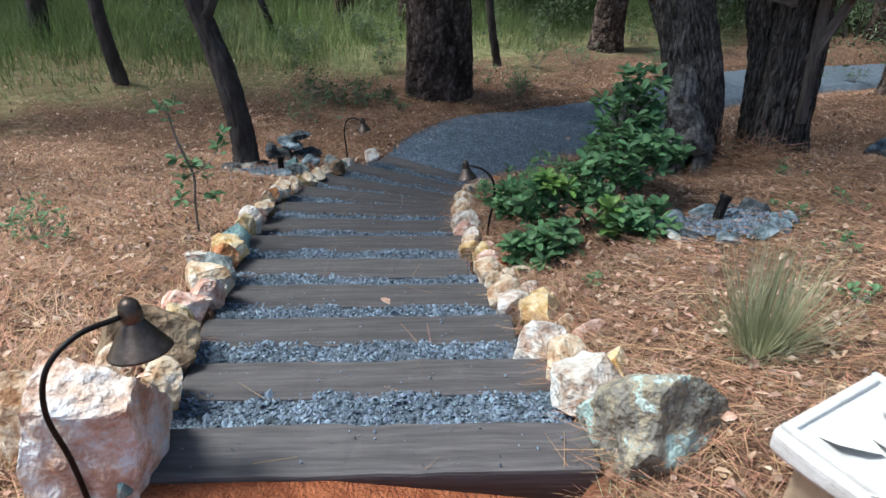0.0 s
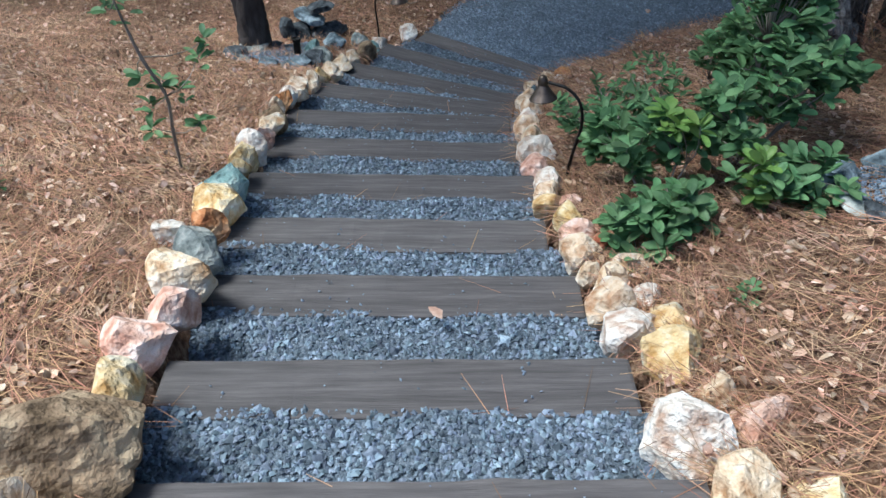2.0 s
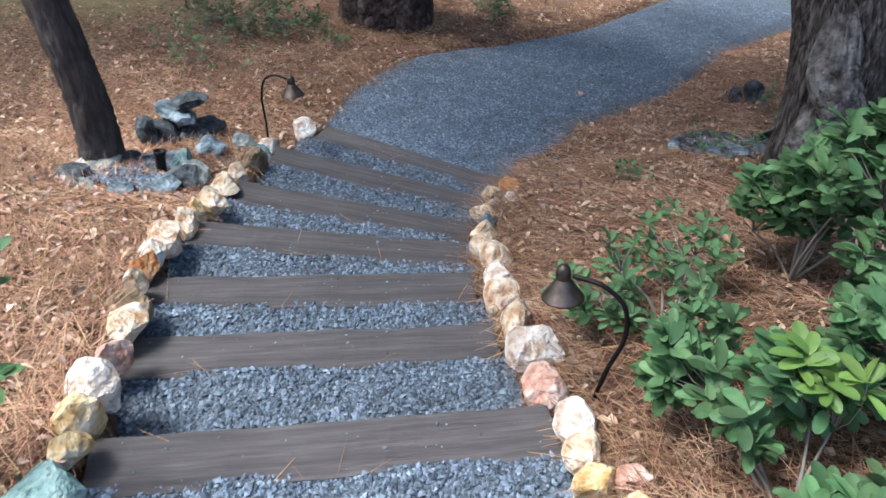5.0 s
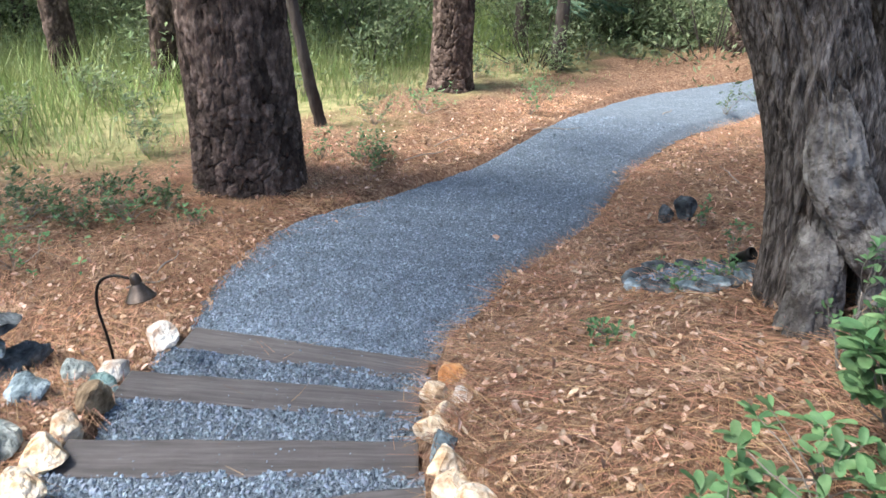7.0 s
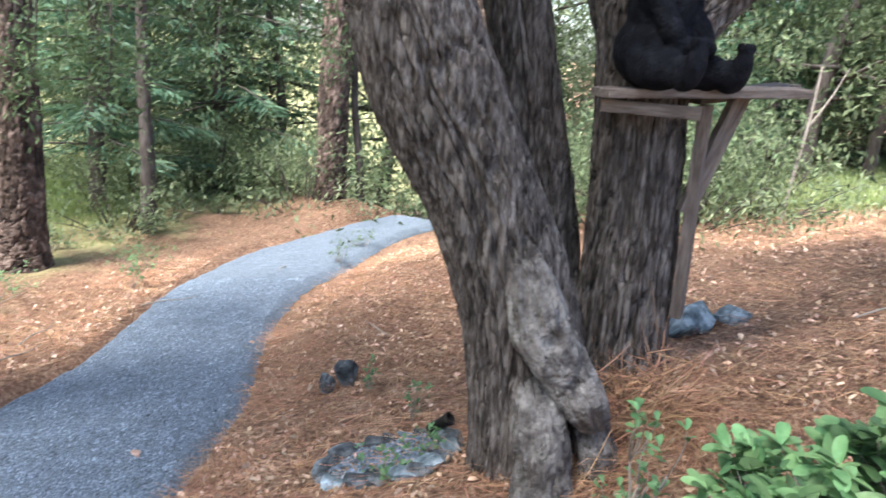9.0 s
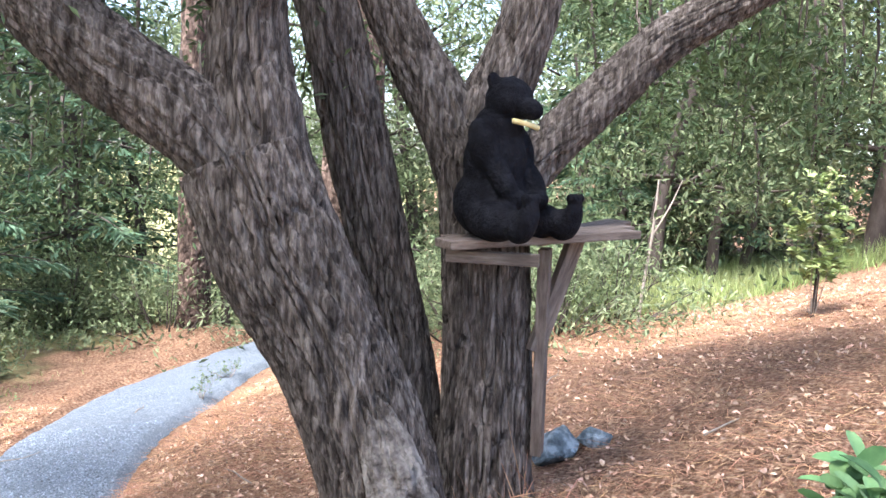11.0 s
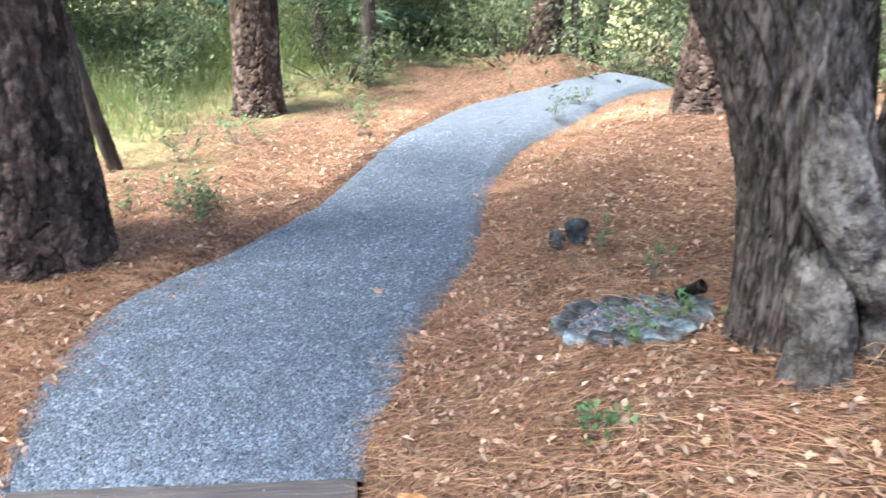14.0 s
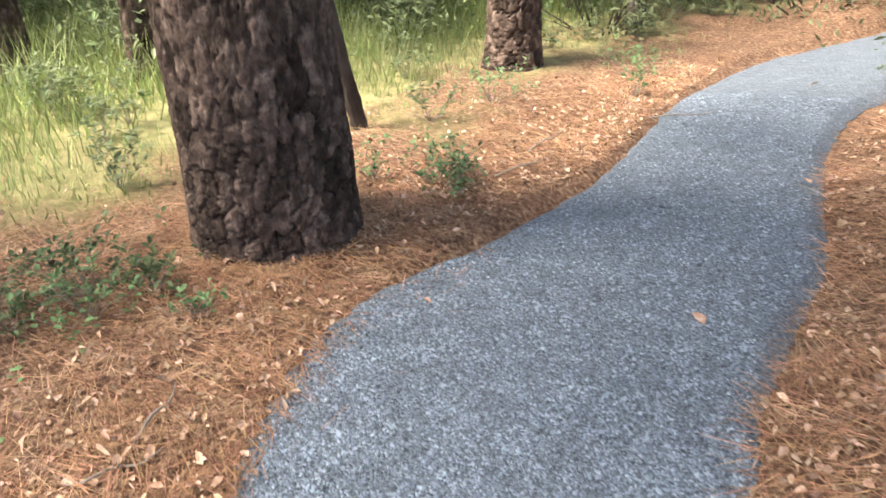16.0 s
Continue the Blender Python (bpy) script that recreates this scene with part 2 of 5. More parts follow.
def ground_material():
    """Needle litter, pale grass further out, bare red soil by the first step; all by place."""
    m = surface("needle_litter_ground", [(0.055, 0.03, 0.02), (0.2, 0.11, 0.065), (0.44, 0.31, 0.21)], 34, rough=0.95, bump=1.0, grain=95, depth=0.03, patch=0.16)
    n, ln = m.node_tree.nodes, m.node_tree.links
    bsdf = n["Principled BSDF"]
    src = bsdf.inputs["Base Color"].links[0].from_socket
    geo = n.new("ShaderNodeNewGeometry")
    xyz = n.new("ShaderNodeSeparateXYZ")
    ln.new(geo.outputs["Position"], xyz.inputs[0])
    wob = n.new("ShaderNodeTexNoise")
    wob.inputs["Scale"].default_value, wob.inputs["Detail"].default_value = 1.1, 6.0
    ln.new(geo.outputs["Position"], wob.inputs["Vector"])

    def math_node(op, a, b):
        q = n.new("ShaderNodeMath")
        q.operation = op
        for i, v in enumerate((a, b)):
            if isinstance(v, (int, float)):
                q.inputs[i].default_value = v
            else:
                ln.new(v, q.inputs[i])
        return q.outputs[0]

    def step(v, lo, hi):
        q = n.new("ShaderNodeMapRange")
        q.interpolation_type = "SMOOTHSTEP"
        q.inputs["From Min"].default_value, q.inputs["From Max"].default_value = lo, hi
        ln.new(v, q.inputs[0])
        return q.outputs[0]

    def over(fac, colours, scale, under):
        tx = n.new("ShaderNodeTexNoise")
        tx.inputs["Scale"].default_value, tx.inputs["Detail"].default_value = scale, 7.0
        ln.new(geo.outputs["Position"], tx.inputs["Vector"])
        rp = n.new("ShaderNodeValToRGB")
        rp.color_ramp.elements[0].position, rp.color_ramp.elements[1].position = 0.32, 0.68
        rp.color_ramp.elements[0].color, rp.color_ramp.elements[1].color = (*colours[0], 1), (*colours[1], 1)
        ln.new(tx.outputs[0], rp.inputs[0])
        mx = n.new("ShaderNodeMix")
        mx.data_type = "RGBA"
        ln.new(fac, mx.inputs[0])
        ln.new(under, mx.inputs[6])
        ln.new(rp.outputs[0], mx.inputs[7])
        return mx.outputs[2]

    w = math_node("MULTIPLY", math_node("SUBTRACT", wob.outputs[0], 0.5), 5.0)
    # the meadow lies beyond a line that runs away to the right
    far = math_node("ADD", math_node("SUBTRACT", xyz.outputs[1], math_node("MULTIPLY", xyz.outputs[0], 0.62)), w)
    col = over(step(far, 10.6, 12.6), [(0.17, 0.18, 0.07), (0.36, 0.33, 0.16)], 9, src)
    soil = math_node("ADD", xyz.outputs[1], math_node("MULTIPLY", w, 0.12))
    near_mid = math_node("ABSOLUTE", math_node("SUBTRACT", xyz.outputs[0], 0.05), 0)
    fac = math_node("MULTIPLY", math_node("SUBTRACT", 1.0, step(soil, 1.85, 2.2)), math_node("SUBTRACT", 1.0, step(math_node("ADD", near_mid, math_node("MULTIPLY", w, 0.1)), 0.6, 0.85)))
    col = over(fac, [(0.26, 0.07, 0.025), (0.45, 0.15, 0.06)], 22, col)
    ln.new(col, bsdf.inputs["Base Color"])
    return m


M["ground"] = ground_material()


# ---- makers ----
def mesh_of(name, verts, faces, material, smooth=False):
    me = bpy.data.meshes.new(name)
    verts, faces = np.asarray(verts, np.float32), np.asarray(faces, np.int32)
    k = faces.shape[1]
    me.vertices.add(len(verts))
    me.vertices.foreach_set("co", verts.ravel())
    me.loops.add(faces.size)
    me.loops.foreach_set("vertex_index", faces.ravel())
    me.polygons.add(len(faces))
    me.polygons.foreach_set("loop_start", np.arange(0, faces.size, k, dtype=np.int32))
    me.polygons.foreach_set("use_smooth", np.full(len(faces), smooth))
    me.materials.append(material)
    me.update(calc_edges=True)
    me.validate()
    return me


def part(name, me, parent, label=""):
    ob = new(name, me)
    ob.parent = parent
    return tagged(ob, label, kind="stuff" if name in ("twig_work", "stem_work", "branching") else "")


def bm_mesh(name, bm, material, smooth=False):
    me = bpy.data.meshes.new(name)
    bm.normal_update()
    bm.to_mesh(me)
    bm.free()
    me.materials.append(material)
    if smooth:
        me.polygons.foreach_set("use_smooth", np.full(len(me.polygons), True))
    return me


def hash2(i, j, k=0):
    v = np.sin(i * 127.1 + j * 311.7 + k * 74.7) * 43758.5453
    return v - np.floor(v)


def soft_noise(x, y, k=0):
    """Smooth noise over the plane, 0 to 1."""
    i, j = np.floor(x), np.floor(y)
    u, v = x - i, y - j
    u, v = u * u * (3 - 2 * u), v * v * (3 - 2 * v)
    a, b = hash2(i, j, k), hash2(i + 1, j, k)
    c, d = hash2(i, j + 1, k), hash2(i + 1, j + 1, k)
    return (a * (1 - u) + b * u) * (1 - v) + (c * (1 - u) + d * u) * v


def ring_noise(x, y, wrap, k=0):
    """Smooth noise that closes round a trunk."""
    i, j = np.floor(x), np.floor(y)
    u, v = x - i, y - j
    u, v = u * u * (3 - 2 * u), v * v * (3 - 2 * v)
    a, b = np.mod(i, wrap), np.mod(i + 1, wrap)
    return (hash2(a, j, k) * (1 - u) + hash2(b, j, k) * u) * (1 - v) + (hash2(a, j + 1, k) * (1 - u) + hash2(b, j + 1, k) * u) * v


def cells(x, y, wrap=0, k=0):
    """Cracks between cells: distance to the border, and the cell's own number."""
    i, j = np.floor(x), np.floor(y)
    f1, f2, own = np.full(x.shape, 9.0), np.full(x.shape, 9.0), np.zeros(x.shape)
    for di in (-1, 0, 1):
        for dj in (-1, 0, 1):
            ci, cj = i + di, j + dj
            hi = np.mod(ci, wrap) if wrap else ci
            px, py = ci + 0.1 + 0.8 * hash2(hi, cj, k), cj + 0.1 + 0.8 * hash2(hi, cj, k + 5)
            d = np.hypot(px - x, py - y)
            near = d < f1
            f2 = np.where(near, f1, np.minimum(f2, d))
            own = np.where(near, hash2(hi, cj, k + 9), own)
            f1 = np.where(near, d, f1)
    return f2 - f1, own


def spline(points, count):
    """Catmull-Rom through the points, evenly in number."""
    p = np.asarray(points, float)
    p = np.vstack([2 * p[0] - p[1], p, 2 * p[-1] - p[-2]])
    n = len(p) - 3
    u = np.linspace(0, n - 1e-6, count)
    i, t = u.astype(int), (u - u.astype(int))[:, None]
    a, b, c, d = p[i], p[i + 1], p[i + 2], p[i + 3]
    return 0.5 * (2 * b + (c - a) * t + (2 * a - 5 * b + 4 * c - d) * t**2 + (3 * b - a - 3 * c + d) * t**3)


def tube(name, points, radii, material, around=12, along=30, bark="", close=True, seed=0, smooth=True, knots=()):
    """A trunk, limb, stem or pipe that follows points; bark: plates, ridges or plain."""
    line = spline(points, along)
    r = np.interp(np.linspace(0, len(radii) - 1, along), np.arange(len(radii)), radii)
    tan = np.gradient(line, axis=0)
    tan /= np.linalg.norm(tan, axis=1)[:, None]
    ref = np.array([1.0, 0, 0]) if abs(tan[:, 0]).mean() < 0.8 else np.array([0, 1.0, 0])
    a = np.cross(tan, ref)
    a /= np.linalg.norm(a, axis=1)[:, None]
    b = np.cross(tan, a)
    s = np.concatenate([[0], np.cumsum(np.linalg.norm(np.diff(line, axis=0), axis=1))])
    th = np.linspace(0, 2 * np.pi, around, endpoint=False)
    TH, S = np.meshgrid(th, s)
    R = np.repeat(r[:, None], around, 1)
    mean = max(0.02, float(np.mean(r)))
    own = None
    if bark == "plates":
        nc = max(6, int(2 * np.pi * mean / 0.08))
        warp = 0.5 * (soft_noise(np.cos(TH) * 5 + 9, S * 7 + np.sin(TH) * 5, seed) - 0.5) + 0.3 * (soft_noise(np.cos(TH) * 14 + 9, S * 22 + np.sin(TH) * 14, seed) - 0.5)
        e, own = cells(TH / (2 * np.pi) * nc + warp, S / 0.15 + warp, nc, seed)
        e2, own2 = cells(TH / (2 * np.pi) * nc * 2 + 2 * warp, S / 0.06 + warp, nc * 2, seed + 2)
        R = R + np.minimum(mean * 0.15, 0.042) * (np.clip(e / 0.11, 0, 1) ** 0.7 - 1) + 0.012 * (own - 0.5) + 0.006 * (own2 - 0.5) - 0.006 * np.clip(1 - e2 / 0.15, 0, 1) + 0.008 * (soft_noise(TH * 40, S * 80, seed) - 0.5)
    elif bark == "ridges":
        nc = max(7, int(2 * np.pi * mean / 0.026))
        drift = 0.9 * (soft_noise(np.cos(TH) * 1.5 + 9, S * 2.0 + np.sin(TH) * 1.5, seed) - 0.5) + 0.5 * (soft_noise(np.cos(TH) * 6 + 9, S * 10 + np.sin(TH) * 6, seed + 1) - 0.5)
        u = TH / (2 * np.pi) * nc + drift
        own = ring_noise(u, S / 0.24, nc, seed)
        ridge = 1 - np.abs(2 * own - 1)
        fine = 1 - np.abs(2 * ring_noise(u * 2, S / 0.08, nc * 2, seed + 3) - 1)
        worn = 0.45 + 0.55 * np.clip(3 * soft_noise(np.cos(TH) * 1.3 + 4, S * 1.4 + np.sin(TH) * 1.3, seed + 7) - 0.7, 0, 1)
        R = R - worn * np.minimum(mean * 0.18, 0.03) * np.clip((ridge - 0.8) / 0.12, 0, 1) - 0.008 * np.clip((fine - 0.72) / 0.2, 0, 1) + 0.012 * (soft_noise(TH * 9, S * 11, seed + 2) - 0.5)
    elif bark == "plain":
        R = R * (1 + 0.2 * (soft_noise(np.cos(TH) * 2 + 5, S * 9 + np.sin(TH) * 2, seed) - 0.5) + 0.16 * (soft_noise(np.cos(TH) * 5 + 5, S * 26 + np.sin(TH) * 5, seed) - 0.5))
    if bark in ("plates", "ridges"):
        R = R * (1 + 0.12 * (soft_noise(np.cos(TH) * 1.2 + 5, S * 1.7 + np.sin(TH) * 1.2, seed + 3) - 0.5))
    V = line[:, None, :] + R[..., None] * (np.cos(TH)[..., None] * a[:, None, :] + np.sin(TH)[..., None] * b[:, None, :])
    V = V.reshape(-1, 3)
    for centre, size, push in knots:
        c = np.array(centre)
        d = V - c
        w = np.exp(-np.sum(d * d, axis=1) / (size * size))
        axis_i = np.argmin(np.linalg.norm(line[None] - V[:, None], axis=2), axis=1) if len(V) * along < 2e7 else np.repeat(np.arange(along), around)
        out = V - line[axis_i]
        out /= np.linalg.norm(out, axis=1)[:, None] + 1e-6
        V = V + out * (push * w)[:, None]
    i, j = np.meshgrid(np.arange(along - 1), np.arange(around), indexing="ij")
    q = np.stack([i * around + j, i * around + (j + 1) % around, (i + 1) * around + (j + 1) % around, (i + 1) * around + j], -1).reshape(-1, 4)
    if close:
        # round ends: a last ring drawn to the middle
        n0 = len(V)
        V = np.vstack([V, line[:1], line[-1:]])
        jj = np.arange(around)
        cap0 = np.stack([np.full(around, n0), (jj + 1) % around, jj, jj], -1)
        base = (along - 1) * around
        cap1 = np.stack([np.full(around, n0 + 1), base + jj, base + (jj + 1) % around, base + (jj + 1) % around], -1)
        me = bpy.data.meshes.new(name)
        me.from_pydata(V.tolist(), [], q.tolist() + cap0[:, :3].tolist() + cap1[:, :3].tolist())
        me.materials.append(material)
        me.polygons.foreach_set("use_smooth", np.full(len(me.polygons), smooth))
        if own is not None:
            me.attributes.new("tone", "FLOAT", "POINT").data.foreach_set("value", np.concatenate([own.ravel(), [0.5, 0.5]]).astype(np.float32))
        return me
    return mesh_of(name, V, q[:, ::-1], material, smooth)


def joined(name, meshes):
    """Several meshes of one material as one."""
    bm = bmesh.new()
    for me in meshes:
        bm.from_mesh(me)
    out = bpy.data.meshes.new(name)
    bm.to_mesh(out)
    bm.free()
    out.materials.append(meshes[0].materials[0])
    out.polygons.foreach_set("use_smooth", np.full(len(out.polygons), True))
    return out


LEAF = np.array([(0, 0, 0), (0.28, 0.3, 0.09), (0.72, 0.46, 0.1), (1, 0, -0.1), (0.72, -0.46, 0.1), (0.28, -0.3, 0.09), (0.3, 0, 0.03), (0.7, 0, 0.01)])
LEAF_F = np.array([(0, 6, 1), (1, 6, 7), (1, 7, 2), (2, 7, 3), (0, 5, 6), (5, 7, 6), (5, 4, 7), (4, 3, 7)])
ang = np.linspace(0, 2 * np.pi, 13)[:-1]
rim = np.column_stack([0.5 - 0.5 * np.cos(ang), 0.5 * np.sin(ang) * (0.62 + 0.38 * (0.5 - 0.5 * np.cos(ang))), 0.1 * np.abs(np.sin(ang)) - 0.12 * (0.5 - 0.5 * np.cos(ang)) ** 2])
BROAD = np.vstack([rim, [(0.3, 0, 0.0), (0.65, 0, -0.03)]])
BROAD_F = np.array([(0, 12, 1), (1, 12, 2), (2, 12, 3), (3, 12, 13), (3, 13, 4), (4, 13, 5), (5, 13, 6), (6, 13, 7), (7, 13, 8), (8, 13, 9), (9, 13, 12), (9, 12, 10), (10, 12, 11), (11, 12, 0)])[:, ::-1]
SMALL = np.array([(0, 0, 0), (0.45, 0.3, 0.08), (1, 0, 0), (0.45, -0.3, 0.08)])
SMALL_F = np.array([(0, 2, 1), (0, 3, 2)])


def foliage(name, at, way, up, length, width, material, shape=LEAF, faces=LEAF_F):
    """Leaves at places, along ways, facing up; each a folded blade."""
    at, way, up = (np.asarray(v, float) for v in (at, way, up))
    way = way / (np.linalg.norm(way, axis=1)[:, None] + 1e-9)
    sidev = np.cross(up, way)
    sidev /= np.linalg.norm(sidev, axis=1)[:, None] + 1e-9
    nor = np.cross(way, sidev)
    L, W = np.asarray(length, float)[:, None, None], np.asarray(width, float)[:, None, None]
    v = at[:, None] + shape[None, :, 0:1] * L * way[:, None] + shape[None, :, 1:2] * W * sidev[:, None] + shape[None, :, 2:3] * L * nor[:, None]
    f = faces[None] + (np.arange(len(at)) * len(shape))[:, None, None]
    return mesh_of(name, v.reshape(-1, 3), f.reshape(-1, 3), material, len(shape) > 6)


def directions(n, lift=0.0, r=rng):
    d = r.normal(size=(n, 3))
    d[:, 2] = d[:, 2] * 0.6 + lift
    return d / np.linalg.norm(d, axis=1)[:, None]


# ---- lie of the land ----
MIDDLE = [(0.15, -8), (0.15, 0.5), (0.05, 2.1), (-0.13, 3.0), (-0.35, 4.0), (-0.51, 5.0), (-0.55, 5.6), (-0.45, 6.4), (-0.28, 7.0),
          (-0.05, 7.57), (0.22, 8.04), (0.49, 8.46), (0.94, 8.85), (1.47, 9.25), (2.22, 9.93), (2.94, 10.64), (3.92, 11.37), (4.75, 11.85), (5.75, 12.25), (6.7, 12.62), (7.5, 12.78), (8.6, 12.9), (9.8, 13.0), (16.0, 13.2), (60, 14)]


HALF = [0.65] * 9 + [0.70, 0.80, 0.85, 0.88, 0.83, 0.66, 0.67, 0.75, 0.90, 0.87, 0.76, 0.70, 0.71, 0.77, 0.75, 0.75]


def side(x, y, width=False):
    """Metres from the middle of steps and path; to the right is positive. width: half the local width as well."""
    x, y = np.asarray(x, float), np.asarray(y, float)
    best, sign, half = np.full(x.shape, 1e9), np.ones(x.shape), np.full(x.shape, 0.65)
    for (ax, ay), (bx, by), ha, hb in zip(MIDDLE, MIDDLE[1:], HALF, HALF[1:]):
        dx, dy = bx - ax, by - ay
        t = np.clip(((x - ax) * dx + (y - ay) * dy) / (dx * dx + dy * dy), 0, 1)
        px, py = ax + t * dx, ay + t * dy
        d = np.hypot(x - px, y - py)
        s = np.where((x - px) * dy - (y - py) * dx > 0, 1.0, -1.0)
        sign = np.where(d < best, s, sign)
        half = np.where(d < best, ha + (hb - ha) * t, half)
        best = np.minimum(best, d)
    return (best * sign, half) if width else best * sign


def fall(y):
    return np.where(y < 2.1, 0.275 + 0.03 * np.clip(2.1 - y, 0, 3) + 0.025 * np.clip((y - 1.95) / 0.15, 0, 1), np.where(y < 7.4, 0.30 - 0.304 * (y - 2.1), -1.311 - 0.045 * (np.minimum(y, 60) - 7.4)))


def dip(x, y):
    """The ground drops away beyond the bend of the path."""
    u, v = np.clip((x - 7.2) / 3.5, 0, 1), np.clip((y - 10.4) / 1.4, 0, 1)
    return 1.5 * u * u * (3 - 2 * u) * v * v * (3 - 2 * v)


def land(x, y):
    """Height of the ground."""
    x, y = np.asarray(x, float), np.asarray(y, float)
    d, half = side(x, y, True)
    d = d - half
    rise = 0.62 - 0.5 * np.clip((x - 2.2) / 2.5, 0, 1) * np.clip((y - 0.55 * x - 9.0) / 1.0, 0, 1)
    return fall(y) - dip(x, y) + np.where(d > 0, rise * (1 - np.exp(-np.maximum(d, 0) / 2.2)) + 0.03 * np.clip(d, 0, 12), 0)


def z_at(x, y):
    return float(land(np.array([x]), np.array([y]))[0])


# ---- ground, path and steps ----
STEPS = [  # far edge of each timber: left end, right end, height of its top
    (-0.56, 2.04, 0.69, 2.22, 0.300), (-0.63, 2.49, 0.60, 2.68, 0.165), (-0.75, 2.93, 0.48, 3.12, 0.030), (-0.86, 3.45, 0.37, 3.62, -0.150), (-0.97, 3.91, 0.26, 4.07, -0.288),
    (-1.04, 4.36, 0.21, 4.53, -0.405), (-1.14, 4.92, 0.12, 5.07, -0.595), (-1.18, 5.35, 0.07, 5.47, -0.690), (-1.16, 5.93, 0.09, 5.86, -0.840), (-1.07, 6.53, 0.17, 6.26, -1.010),
    (-0.94, 7.17, 0.30, 6.76, -1.180), (-0.69, 7.69, 0.44, 7.16, -1.305),
]
LEFT_EDGE = [(-0.72, 7.70), (-0.62, 8.11), (-0.42, 8.54), (-0.2, 8.9), (0.2, 9.2), (0.72, 9.45), (1.55, 10.02), (2.18, 10.63), (2.91, 11.36), (3.5, 11.75), (4.2, 12.2), (5.37, 12.6), (6.4, 12.95), (7.2, 13.15), (8.2, 13.4), (9.6, 13.6), (12, 13.8), (16, 14.0)]
RIGHT_EDGE = [(0.45, 7.16), (0.86, 7.58), (1.07, 7.9), (1.5, 8.35), (2.0, 8.75), (2.5, 9.35), (3.1, 10.1), (3.85, 10.75), (4.7, 11.2), (5.65, 11.75), (6.6, 12.15), (7.5, 12.35), (8.5, 12.4), (9.8, 12.4), (12, 12.4), (16, 12.5)]


def path_sheet():
    n, k = 360, 16
    a, b = spline(LEFT_EDGE, n), spline(RIGHT_EDGE, n)
    u = np.concatenate([[-0.09], np.linspace(0, 1, k - 2), [1.09]])
    ragged = 0.05 * (soft_noise(np.arange(n) * 0.55, np.zeros(n), 3) - 0.5), 0.05 * (soft_noise(np.arange(n) * 0.55, np.zeros(n), 4) - 0.5)
    w = (b - a) / np.linalg.norm(b - a, axis=1)[:, None]
    a, b = a + w * ragged[0][:, None], b + w * ragged[1][:, None]
    P = a[:, None] * (1 - u)[None, :, None] + b[:, None] * u[None, :, None]
    z = np.minimum(fall(P[..., 1]), -1.345) - dip(P[..., 0], P[..., 1]) + 0.012 + 0.02 * np.sin(np.pi * np.clip(u, 0, 1))[None] + 0.012 * soft_noise(P[..., 0] * 4, P[..., 1] * 4, 8)
    z[:, 0] -= 0.075
    z[:, -1] -= 0.075
    V = np.dstack([P, z]).reshape(-1, 3)
    i, j = np.meshgrid(np.arange(n - 1), np.arange(k - 1), indexing="ij")
    q = np.stack([i * k + j, i * k + j + 1, (i + 1) * k + j + 1, (i + 1) * k + j], -1).reshape(-1, 4)
    return V, q, P


PV, PQ, PP = path_sheet()
path = tagged(new("gravel_path", mesh_of("gravel_path", PV, PQ, M["gravel"], True)), "winding path of fine blue-grey crushed gravel", "path", kind="structure")


def ground_sheet():
    def spread(lo, hi, fine, out, n):
        mid = np.arange(lo, hi, fine)
        g = np.geomspace(fine, out, n)
        return np.concatenate([(lo - np.cumsum(g))[::-1], mid, hi + np.cumsum(g) - fine])
    xs, ys = spread(-4.2, 6.2, 0.06, 110, 42), spread(0.6, 13.6, 0.06, 110, 42)
    X, Y = np.meshgrid(xs, ys)
    s, half = side(X, Y, True)
    Z = land(X, Y)
    away = np.clip((np.abs(s) - half) / 0.4, 0, 1)
    Z += away * (0.05 * (soft_noise(X * 2.2, Y * 2.2, 1) - 0.5) + 0.03 * (soft_noise(X * 7, Y * 7, 2) - 0.5) + 0.016 * (soft_noise(X * 22, Y * 22, 3) - 0.5))
    under = np.clip((0.68 - np.abs(s)) / 0.08, 0, 1) * np.clip((Y - 1.92) / 0.15, 0, 1) * np.clip((7.6 - Y) / 0.4, 0, 1)
    Z -= 0.24 * under
    # needles banked along the path's edges, heaped by the oak and round the far pine
    inside = np.clip((half - 0.03 - np.abs(s)) / 0.08, 0, 1) * np.clip((Y - 7.2) / 0.4, 0, 1)
    Z -= 0.06 * inside
    for cx, cy, h, r in ((2.42, 6.22, 0.05, 0.3), (1.88, 6.08, -0.16, 0.5), (-0.36, 9.95, 0.035, 0.75), (6.9, 14.1, 0.2, 0.8), (5.2, 9.7, 0.1, 0.6)):
        Z += h * np.exp(-((X - cx) ** 2 + (Y - cy) ** 2) / r**2) * (1 - inside)
    Z += np.clip((np.hypot(X, Y - 8) - 30) / 60, 0, 1) ** 2 * 6
    ny, nx = X.shape
    i, j = np.meshgrid(np.arange(ny - 1), np.arange(nx - 1), indexing="ij")
    q = np.stack([i * nx + j, i * nx + j + 1, (i + 1) * nx + j + 1, (i + 1) * nx + j], -1).reshape(-1, 4)
    return np.stack([X, Y, Z], -1).reshape(-1, 3), q


GV, GQ = ground_sheet()
tagged(new("ground", mesh_of("ground", GV, GQ, M["ground"], True)), "forest floor of orange-brown pine needles and dry leaves", "ground", kind="structure")


